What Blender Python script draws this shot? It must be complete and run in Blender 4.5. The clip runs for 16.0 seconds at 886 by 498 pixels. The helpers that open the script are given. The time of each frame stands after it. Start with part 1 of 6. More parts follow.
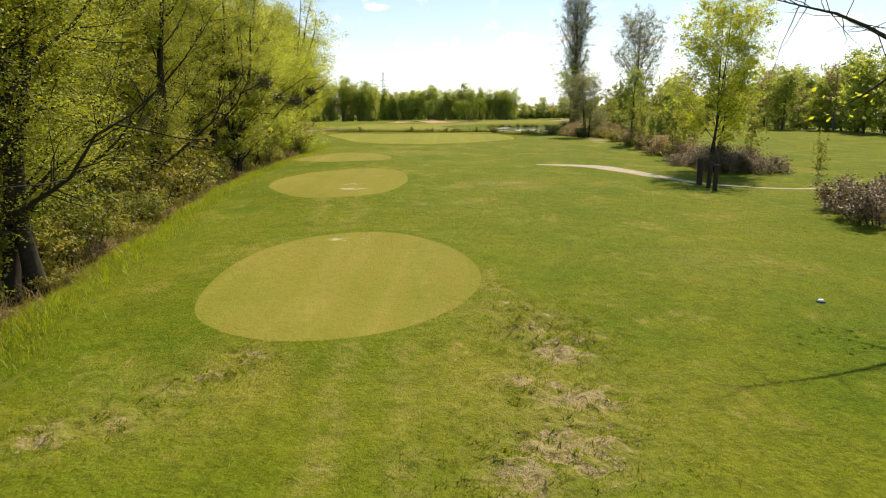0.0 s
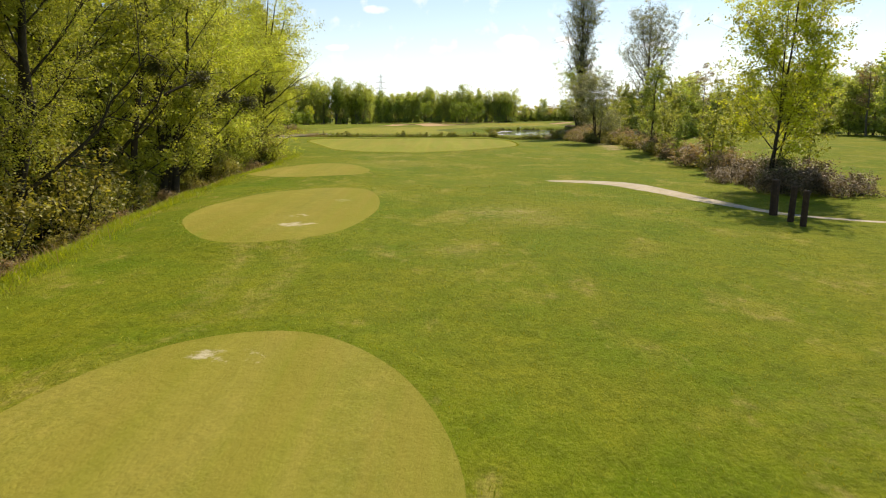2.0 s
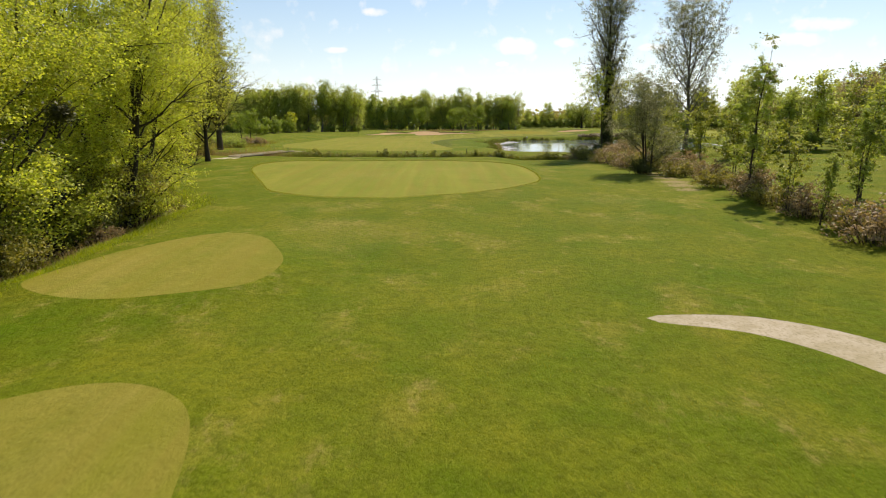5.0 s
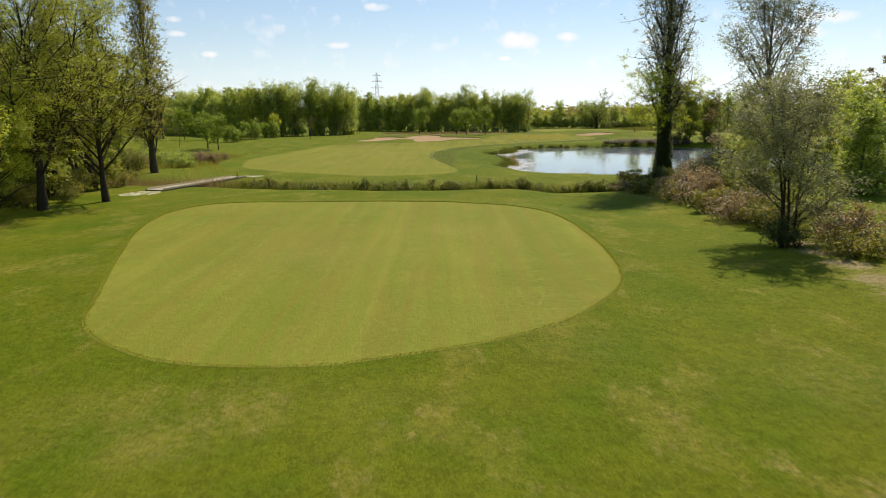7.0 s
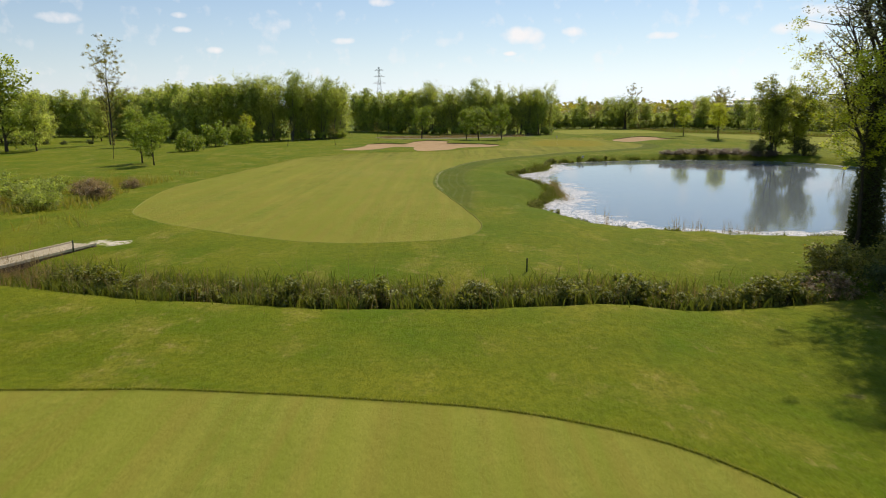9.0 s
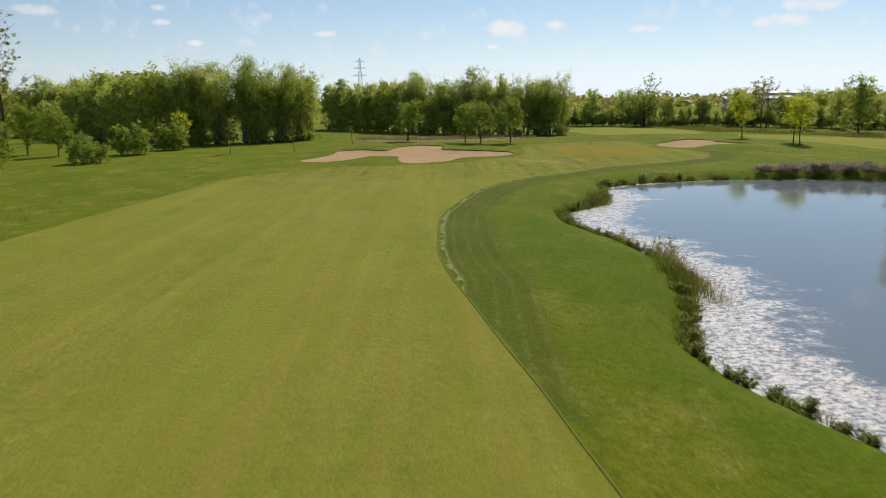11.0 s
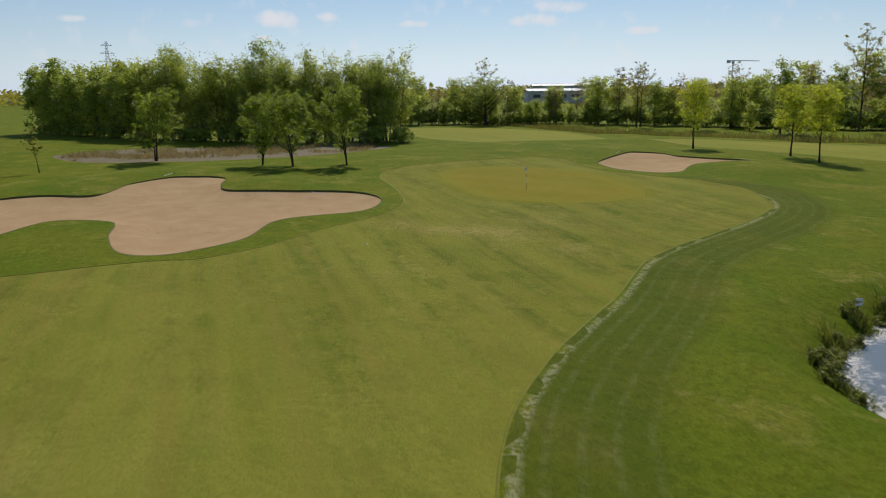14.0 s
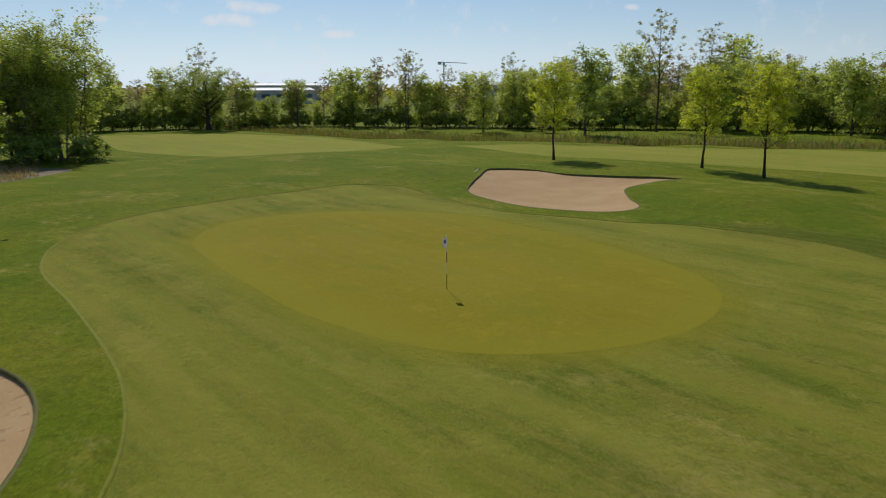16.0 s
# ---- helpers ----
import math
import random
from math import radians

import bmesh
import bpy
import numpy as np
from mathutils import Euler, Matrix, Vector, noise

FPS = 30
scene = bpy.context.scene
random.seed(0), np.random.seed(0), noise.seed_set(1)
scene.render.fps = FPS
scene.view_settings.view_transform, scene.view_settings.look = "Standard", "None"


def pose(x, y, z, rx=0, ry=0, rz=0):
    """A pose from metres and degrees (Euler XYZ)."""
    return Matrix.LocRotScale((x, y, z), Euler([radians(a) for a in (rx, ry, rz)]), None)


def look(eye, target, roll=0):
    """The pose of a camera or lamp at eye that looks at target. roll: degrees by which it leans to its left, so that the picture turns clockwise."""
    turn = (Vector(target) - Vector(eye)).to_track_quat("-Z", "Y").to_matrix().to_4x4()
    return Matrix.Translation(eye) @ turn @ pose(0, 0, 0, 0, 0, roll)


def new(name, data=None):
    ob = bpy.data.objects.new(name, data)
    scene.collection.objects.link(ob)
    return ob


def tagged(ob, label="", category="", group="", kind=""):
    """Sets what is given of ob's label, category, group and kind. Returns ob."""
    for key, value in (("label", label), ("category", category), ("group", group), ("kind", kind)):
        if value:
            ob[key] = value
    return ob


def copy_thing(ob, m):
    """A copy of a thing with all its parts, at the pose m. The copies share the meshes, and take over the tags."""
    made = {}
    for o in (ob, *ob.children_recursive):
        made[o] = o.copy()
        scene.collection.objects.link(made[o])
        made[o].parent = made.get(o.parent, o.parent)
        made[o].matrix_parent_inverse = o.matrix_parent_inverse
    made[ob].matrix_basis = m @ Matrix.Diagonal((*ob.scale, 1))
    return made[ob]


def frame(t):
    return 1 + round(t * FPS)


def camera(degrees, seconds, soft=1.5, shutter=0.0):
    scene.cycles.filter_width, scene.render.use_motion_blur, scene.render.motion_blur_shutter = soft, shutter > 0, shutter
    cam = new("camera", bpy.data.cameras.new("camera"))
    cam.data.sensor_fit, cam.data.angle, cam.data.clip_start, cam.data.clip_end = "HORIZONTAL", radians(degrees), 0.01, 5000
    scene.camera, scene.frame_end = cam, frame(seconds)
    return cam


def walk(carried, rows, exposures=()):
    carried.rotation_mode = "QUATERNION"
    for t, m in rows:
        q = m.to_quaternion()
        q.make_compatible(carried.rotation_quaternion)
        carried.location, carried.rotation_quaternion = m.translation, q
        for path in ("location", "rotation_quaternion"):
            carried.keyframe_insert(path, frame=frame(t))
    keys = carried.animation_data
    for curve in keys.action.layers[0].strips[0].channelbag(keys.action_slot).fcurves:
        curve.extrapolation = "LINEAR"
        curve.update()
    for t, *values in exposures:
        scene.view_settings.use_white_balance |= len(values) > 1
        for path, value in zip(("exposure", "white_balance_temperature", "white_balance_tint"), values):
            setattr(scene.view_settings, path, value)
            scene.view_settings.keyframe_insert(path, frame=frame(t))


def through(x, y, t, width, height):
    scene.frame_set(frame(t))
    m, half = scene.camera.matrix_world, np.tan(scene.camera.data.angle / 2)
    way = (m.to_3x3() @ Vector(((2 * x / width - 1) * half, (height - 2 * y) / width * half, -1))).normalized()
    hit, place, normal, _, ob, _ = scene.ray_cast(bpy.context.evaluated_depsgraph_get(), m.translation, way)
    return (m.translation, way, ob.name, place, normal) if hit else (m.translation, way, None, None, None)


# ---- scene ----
cam = camera(64.1, 16.0, 1.05, 0.15)
PATH = [
    (0, (0.02, -0.039, 5.282), (0.016, 1.923, 4.898), -0.3),
    (0.5, (0.188, 2.627, 5.306), (0.185, 4.59, 4.923), -0.2),
    (1, (0.454, 5.764, 5.377), (0.451, 7.727, 4.993), -0.2),
    (1.5, (0.717, 9.283, 5.412), (0.712, 11.246, 5.029), -0.3),
    (2, (0.864, 13.055, 5.365), (0.863, 15.019, 4.987), -0.3),
    (2.5, (1.111, 17.2, 5.475), (1.109, 19.165, 5.098), -0.3),
    (3, (1.296, 21.487, 5.589), (1.295, 23.452, 5.216), -0.4),
    (3.5, (1.471, 26.034, 5.734), (1.472, 27.999, 5.361), -0.2),
    (4, (1.652, 31.382, 6.018), (1.654, 33.347, 5.649), -0.2),
    (6.5, (1.882, 66.627, 8.843), (1.88, 68.591, 8.461), -0.7),
    (7, (1.995, 75.833, 9.272), (1.988, 77.795, 8.887), -0.7),
    (7.5, (1.984, 86.216, 9.567), (1.972, 88.178, 9.18), -0.9),
    (8, (1.747, 97.191, 9.912), (1.733, 99.152, 9.523), -0.9),
    (8.5, (1.653, 108.114, 10.047), (1.635, 110.076, 9.656), -0.9),
    (9, (1.332, 119.634, 10.477), (1.31, 121.594, 10.08), -0.8),
    (11.5, (-1.828, 177.53, 10.681), (-1.761, 179.485, 10.261), -0.9),
    (12, (-2.392, 189.51, 10.528), (-2.239, 191.459, 10.102), -1.0),
    (12.5, (-2.607, 201.378, 10.375), (-2.344, 203.313, 9.943), -1.0),
    (13, (-2.611, 213.436, 10.257), (-2.233, 215.351, 9.821), -0.7),
    (13.5, (-1.841, 224.977, 10.213), (-1.359, 226.867, 9.772), -0.6),
    (14, (-0.484, 236.627, 10.066), (0.128, 238.479, 9.624), -0.6),
    (14.5, (1.73, 248.236, 9.796), (2.497, 250.029, 9.353), -0.6),
    (15, (4.311, 259.248, 9.475), (5.24, 260.963, 9.029), -0.6),
    (15.5, (7.237, 268.785, 8.916), (8.326, 270.402, 8.471), -0.5),
    (16, (10.5, 277.943, 8.222), (11.795, 279.402, 7.781), -0.2),
]
walk(cam, [(t, look(eye, target, roll)) for t, eye, target, roll in PATH],
     [(0.0, 0.49, 7500, 15), (3.5, 0.36, 7600, 15), (7.0, 0.1, 7000, 13), (9.0, -0.03, 6950, 14), (11.5, -0.18, 6650, 13), (13.0, -0.34, 6550, 13), (16.0, -0.44, 6350, 12)])

# ---- world and sun ----
SUN_AZ, SUN_EL = 25.0, 46.0  # degrees right of the hole's line, degrees up
world = bpy.data.worlds.new("world")
scene.world = world
world.use_nodes = True
wn, wl = world.node_tree.nodes, world.node_tree.links
wn.clear()
w_out = wn.new("ShaderNodeOutputWorld")
w_bg = wn.new("ShaderNodeBackground")
w_sky = wn.new("ShaderNodeTexSky")
w_sky.sky_type = "NISHITA"
w_sky.sun_disc = False
w_sky.sun_elevation = radians(SUN_EL)
w_sky.sun_rotation = radians(SUN_AZ)
w_sky.air_density, w_sky.dust_density, w_sky.ozone_density = 1.0, 0.05, 3.0
w_bg.inputs["Strength"].default_value = 0.107


def w_math(op, a, b=0.0, c=0.0):
    n = wn.new("ShaderNodeMath")
    n.operation = op
    for i, v in enumerate((a, b, c)):
        if isinstance(v, bpy.types.NodeSocket):
            wl.new(v, n.inputs[i])
        else:
            n.inputs[i].default_value = v
    return n.outputs[0]


# small fair-weather clouds: degrees right of the hole's line and up, half width and half height
w_geo = wn.new("ShaderNodeTexCoord")
w_sep = wn.new("ShaderNodeSeparateXYZ")
wl.new(w_geo.outputs["Generated"], w_sep.inputs[0])
w_az = w_math("MULTIPLY", w_math("ARCTAN2", w_sep.outputs[0], w_sep.outputs[1]), 57.2958)
w_el = w_math("MULTIPLY", w_math("ARCSINE", w_sep.outputs[2]), 57.2958)
w_noise = wn.new("ShaderNodeTexNoise")
w_noise.inputs["Scale"].default_value = 42.0
w_noise.inputs["Detail"].default_value = 6.0
wl.new(w_geo.outputs["Generated"], w_noise.inputs["Vector"])
w_cloud = 0.0
for c_az, c_el, c_w, c_h in ((5.7, 5.2, 2.2, 0.75), (9.5, 5.4, 0.9, 0.4), (16.2, 4.9, 1.4, 0.35), (25.7, 5.0, 2.3, 0.6), (27.6, 6.0, 2.3, 0.6), (33.5, 4.1, 1.6, 0.4), (-20.0, 6.7, 0.9, 0.3), (-19.9, 5.7, 0.8, 0.3),
                             (-28.0, 6.3, 1.8, 0.5), (-8.3, 5.0, 1.2, 0.3), (-17.7, 4.3, 0.7, 0.3), (55.9, 5.9, 0.8, 0.3), (4.8, 3.9, 0.6, 0.2), (-5.0, 7.8, 1.2, 0.4), (70, 9, 3, 0.8), (-60, 8, 4, 0.9), (95, 12, 5, 1.2), (-100, 14, 5, 1.2), (150, 16, 6, 1.5)):
    far_x = w_math("POWER", w_math("ABSOLUTE", w_math("DIVIDE", w_math("SUBTRACT", w_az, c_az), c_w)), 2.0)
    far_y = w_math("POWER", w_math("ABSOLUTE", w_math("DIVIDE", w_math("SUBTRACT", w_el, c_el), c_h)), 2.0)
    w_cloud = w_math("MAXIMUM", w_cloud, w_math("SUBTRACT", 1.0, w_math("ADD", far_x, far_y)))
w_ragged = w_math("MULTIPLY_ADD", w_noise.outputs[0], 2.4, w_math("SUBTRACT", w_cloud, 1.45))
w_soft = wn.new("ShaderNodeMapRange")
for w_key, w_val in (("From Min", -0.1), ("From Max", 0.9), ("To Min", 0.0), ("To Max", 0.85)):
    w_soft.inputs[w_key].default_value = w_val
wl.new(w_ragged, w_soft.inputs["Value"])
w_mix = wn.new("ShaderNodeMixRGB")
w_mix.inputs["Color2"].default_value = (9.0, 9.1, 9.3, 1)
wl.new(w_math("MULTIPLY", w_soft.outputs[0], w_math("GREATER_THAN", w_cloud, -1.0)), w_mix.inputs[0])
w_tint = wn.new("ShaderNodeMixRGB")
w_tint.blend_type = "MULTIPLY"
w_tint.inputs[0].default_value = 1.0
w_tint.inputs["Color2"].default_value = (0.93, 0.99, 1.04, 1)
wl.new(w_sky.outputs[0], w_tint.inputs["Color1"])
w_grey = wn.new("ShaderNodeRGBToBW")
wl.new(w_tint.outputs[0], w_grey.inputs[0])
w_pale = wn.new("ShaderNodeMixRGB")
w_pale.blend_type = "MULTIPLY"
w_pale.inputs[0].default_value = 1.0
w_pale.inputs["Color2"].default_value = (0.80, 0.96, 1.13, 1)
wl.new(w_grey.outputs[0], w_pale.inputs["Color1"])
w_haze = wn.new("ShaderNodeMixRGB")
wl.new(w_math("MULTIPLY", w_math("POWER", 2.718, w_math("MULTIPLY", w_math("ABSOLUTE", w_el), -0.17)), 0.9), w_haze.inputs[0])
wl.new(w_tint.outputs[0], w_haze.inputs["Color1"])
wl.new(w_pale.outputs[0], w_haze.inputs["Color2"])
wl.new(w_haze.outputs[0], w_mix.inputs["Color1"])
wl.new(w_mix.outputs[0], w_bg.inputs["Color"])
wl.new(w_bg.outputs[0], w_out.inputs["Surface"])

sun_data = bpy.data.lights.new("sun", "SUN")
sun_data.energy, sun_data.angle, sun_data.color = 4.4, radians(0.53), (1.0, 0.93, 0.8)
sun = new("sun", sun_data)
az, el = radians(SUN_AZ), radians(SUN_EL)
to_sun = Vector((math.sin(az) * math.cos(el), math.cos(az) * math.cos(el), math.sin(el)))
sun.matrix_world = look((0, 100, 80), Vector((0, 100, 80)) - to_sun)


# ---- materials ----
class Nodes:
    """A short way to write node materials."""

    def __init__(self, name, rough=0.8, spec=0.3):
        self.mat = bpy.data.materials.new(name)
        self.mat.use_nodes = True
        self.t = self.mat.node_tree
        self.b = self.t.nodes["Principled BSDF"]
        self.b.inputs["Roughness"].default_value = rough
        self.b.inputs["Specular IOR Level"].default_value = spec
        self.pos = self.add("ShaderNodeNewGeometry").outputs["Position"]

    def add(self, kind, **inputs):
        n = self.t.nodes.new(kind)
        for k, v in inputs.items():
            self.put(n.inputs[k.replace("_", " ")], v)
        return n

    def put(self, socket, v):
        if isinstance(v, bpy.types.NodeSocket):
            self.t.links.new(v, socket)
        else:
            socket.default_value = v

    def noise(self, scale, detail=3.0, stretch=(1, 1, 1), turn=0.0, rough=0.55, vec=None):
        m = self.add("ShaderNodeMapping", Scale=stretch, Rotation=(0, 0, turn), Vector=vec or self.pos)
        return self.add("ShaderNodeTexNoise", Scale=scale, Detail=detail, Roughness=rough, Vector=m.outputs[0]).outputs[0]

    def ramp(self, fac, lo, hi, a=0.0, b=1.0):
        return self.add("ShaderNodeMapRange", Value=fac, From_Min=lo, From_Max=hi, To_Min=a, To_Max=b).outputs[0]

    def mix(self, fac, a, b, mode="MIX"):
        n = self.add("ShaderNodeMixRGB", Fac=fac, Color1=a, Color2=b)
        n.blend_type = mode
        return n.outputs[0]

    def math(self, op, a, b=0.0):
        n = self.t.nodes.new("ShaderNodeMath")
        n.operation = op
        self.put(n.inputs[0], a)
        self.put(n.inputs[1], b)
        return n.outputs[0]

    def attr(self, name):
        n = self.t.nodes.new("ShaderNodeAttribute")
        n.attribute_name = name
        return n.outputs["Fac"]

    def island(self):
        return self.add("ShaderNodeNewGeometry").outputs["Random Per Island"]

    def per_object(self):
        return self.add("ShaderNodeObjectInfo").outputs["Random"]

    def bump(self, height, strength=0.5, dist=0.05):
        self.put(self.b.inputs["Normal"], self.add("ShaderNodeBump", Height=height, Strength=strength, Distance=dist).outputs[0])

    def base(self, colour):
        self.put(self.b.inputs["Base Color"], colour)
        return self.mat


def rgb(r, g, b):
    return (r, g, b, 1.0)


def turf(name, light, dark, yellow, grain, stripe=0.0, stripe_turn=0.0, worn=False, bump=0.5, patch=0.75, sandy=False, mottle=0.0, blend=None):
    """Grass seen from some metres up: blades, tufts, slow patches, the mower's streaks and worn places."""
    n = Nodes(name, 0.9, 0.05)
    fine = n.noise(9.0 * grain, 5.0, rough=0.75)
    tuft = n.noise(2.6 * grain, 5.0, (1, 0.8, 1), rough=0.7)
    mid = n.noise(0.7, 5.0, rough=0.65)
    big = n.noise(0.11, 4.0, rough=0.6)
    col = n.mix(n.ramp(mid, 0.34, 0.66), light, dark)
    slow = n.noise(0.23, 5.0, (1, 0.6, 1), 0.4, rough=0.65)
    col = n.mix(n.ramp(slow, 0.5, 0.6, 0.0, 0.6), col, rgb(0.8 * dark[0], 1.05 * dark[1], 0.8 * dark[2]))
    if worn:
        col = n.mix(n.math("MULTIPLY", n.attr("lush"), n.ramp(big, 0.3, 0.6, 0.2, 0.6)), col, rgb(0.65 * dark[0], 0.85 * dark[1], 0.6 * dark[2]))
        vivid = n.noise(0.25, 5.0, (1, 0.65, 1), 0.3, rough=0.56)
        col = n.mix(n.ramp(vivid, 0.44, 0.6, 0.0, 0.85), col, rgb(0.09, 0.16, 0.003))
        straw = n.noise(0.3, 6.0, (1, 0.65, 1), 0.5, rough=0.58)
        col = n.mix(n.ramp(straw, 0.54, 0.66, 0.0, 0.5), col, rgb(0.32, 0.275, 0.05))
        worn_bit = n.noise(1.3, 5.0, (1.3, 0.7, 1), 0.3, rough=0.7)
        col = n.mix(n.math("MULTIPLY", n.ramp(straw, 0.5, 0.6), n.ramp(worn_bit, 0.55, 0.64, 0.0, 0.6)), col, rgb(0.40, 0.31, 0.11))
    spots = n.noise(1.1, 3.0, rough=0.5)
    col = n.mix(n.ramp(spots, 0.58, 0.68, 0.0, 0.22 if worn else 0.5), col, tuple(1.2 * c for c in yellow[:3]) + (1,))
    col = n.mix(n.ramp(big, 0.38, 0.66, 0.0, patch), col, yellow)
    if mottle:
        dull = n.math("MULTIPLY", n.attr("wear"), n.ramp(n.noise(0.16, 4.0, rough=0.6), 0.3, 0.6, 0.45, 1.0))
        col = n.mix(dull, col, n.mix(0.5, dark, rgb(0.15, 0.155, 0.014)))
        wear = n.math("ADD", n.math("MULTIPLY", n.attr("wear"), 0.85), 0.15)
        patchy = n.noise(0.5, 6.0, (1.0, 0.55, 1), -0.3, rough=0.66)
        col = n.mix(n.math("MULTIPLY", wear, n.ramp(patchy, 0.48, 0.56, 0.0, mottle)), col, rgb(0.52 * dark[0], 0.62 * dark[1], 0.4 * dark[2]))
        blotch = n.noise(0.85, 6.0, (1.0, 0.6, 1), -0.5, rough=0.68)
        col = n.mix(n.math("MULTIPLY", wear, n.ramp(blotch, 0.52, 0.66, 0.0, 0.5 * mottle)), col, rgb(0.38, 0.315, 0.075))
        dark_bit = n.noise(1.9, 5.0, (1.0, 0.7, 1), -0.4, rough=0.7)
        col = n.mix(n.math("MULTIPLY", wear, n.ramp(dark_bit, 0.56, 0.64, 0.0, 0.8 * mottle)), col, tuple(0.5 * c for c in dark[:3]) + (1,))
        ring = n.attr("ring")
        band = n.math("MULTIPLY", n.ramp(n.math("SINE", n.math("MULTIPLY", n.math("ADD", ring, n.noise(0.3, 3.0)), 1.9)), -0.3, 0.7, 0.0, 0.4), n.ramp(ring, 9.0, 13.0, 1.0, 0.0))
        col = n.mix(n.math("MULTIPLY", band, n.attr("wear")), col, rgb(0.13, 0.15, 0.012))
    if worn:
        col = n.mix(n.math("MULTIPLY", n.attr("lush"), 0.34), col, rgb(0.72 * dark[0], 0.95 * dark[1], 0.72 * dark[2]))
    col = n.mix(n.ramp(tuft, 0.46, 0.6, 0.0, 0.4 if worn else 0.3), col, tuple(0.55 * c for c in dark[:3]) + (1,))
    col = n.mix(n.ramp(fine, 0.45, 0.62, 0.0, 0.42 if worn else 0.4), col, tuple(0.5 * c for c in dark[:3]) + (1,))
    speck = n.noise(18.0 * grain, 3.0, (0.6, 1, 1), rough=0.7)
    col = n.mix(n.ramp(speck, 0.52, 0.66, 0.0, 0.26), col, rgb(1.25 * yellow[0] + 0.03, 1.4 * yellow[1] + 0.03, 2 * yellow[2] + 0.02))
    if stripe:
        for scale, amount, tone in ((0.55, 1.0, yellow), (0.8, 1.3, dark), (0.22, 0.8, light), (0.13, 0.4, tuple(0.84 * c for c in dark[:3]) + (1,)), (1.4, 1.0, rgb(0.24, 0.205, 0.035))):
            streak = n.noise(scale, 3.0, (1, 0.045, 1), stripe_turn)
            col = n.mix(n.ramp(streak, 0.45, 0.62, 0.0, stripe * amount), col, tone)
    if worn:
        dist = n.attr("dist")
        semi = n.math("MULTIPLY", n.ramp(dist, 0.3, 0.6), n.ramp(dist, 3.9, 5.2, 1.0, 0.0))
        col = n.mix(n.math("MULTIPLY", semi, 0.62), col, tuple(0.6 * c + 0.006 for c in dark[:3]) + (1,))
        lines = n.math("SINE", n.math("MULTIPLY", dist, 6.4))
        lines = n.math("MULTIPLY", n.math("MULTIPLY", n.ramp(lines, 0.45, 0.95), semi), n.ramp(n.noise(2.2, 5.0, rough=0.7), 0.4, 0.62))
        col = n.mix(n.math("MULTIPLY", lines, 0.12), col, rgb(0.36, 0.36, 0.2))
        first = n.math("MULTIPLY", n.ramp(dist, 0.18, 0.34), n.ramp(dist, 0.5, 0.75, 1.0, 0.0))
        first = n.math("MULTIPLY", first, n.ramp(n.noise(5.0, 4.0, rough=0.7), 0.42, 0.56))
        col = n.mix(n.math("MULTIPLY", first, 0.5), col, rgb(0.46, 0.44, 0.26))
    if blend:
        fringe = n.math("MULTIPLY", n.attr("rim"), n.ramp(n.noise(0.9, 5.0, rough=0.65), 0.3, 0.6, 0.45, 1.0))
        col = n.mix(n.math("MULTIPLY", fringe, 0.8), col, blend)
    pale = n.attr("pale")
    streaks = n.math("MULTIPLY", pale, n.ramp(n.noise(3.2, 5.0, rough=0.7), 0.38, 0.62))
    col = n.mix(n.math("MULTIPLY", streaks, 0.95 if sandy else 0.75), col, rgb(0.40, 0.315, 0.105))
    bare = n.attr("bare")
    soil = n.mix(n.ramp(n.noise(7.0, 4.0), 0.3, 0.7), *((rgb(0.6, 0.55, 0.42), rgb(0.42, 0.36, 0.22)) if sandy else (rgb(0.42, 0.34, 0.18), rgb(0.26, 0.2, 0.09))))
    if sandy:
        ragged = n.math("ADD", bare, n.ramp(n.noise(2.6, 6.0, rough=0.7), 0.2, 0.8, -0.6, 0.6))
        col = n.mix(n.ramp(ragged, 0.45, 0.7, 0.0, 0.75), col, soil)
    else:
        straw_bit = n.math("MULTIPLY", n.ramp(bare, 0.1, 0.7), n.ramp(n.noise(2.0, 6.0, rough=0.7), 0.42, 0.6, 0.0, 0.55))
        col = n.mix(straw_bit, col, rgb(0.30, 0.275, 0.07))
        ragged = n.math("ADD", n.math("MULTIPLY", bare, 0.62), n.ramp(n.noise(3.4, 7.0, (0.7, 1.3, 1), rough=0.72), 0.3, 0.7, -0.5, 0.5))
        col = n.mix(n.ramp(ragged, 0.5, 0.68, 0.0, 0.85), col, soil)
        # shade of small holes between tufts, painted as near-black green blotches
        hollow_shade = n.math("MULTIPLY", n.ramp(bare, 0.1, 0.5), n.ramp(n.noise(4.2, 6.0, (0.6, 1.5, 1), 0.2, rough=0.7), 0.54, 0.62, 0.0, 0.55))
        col = n.mix(hollow_shade, col, rgb(0.04, 0.045, 0.008))
    n.bump(n.math("ADD", fine, n.math("MULTIPLY", tuft, 2.0)), bump, 0.08)
    return n.base(col)


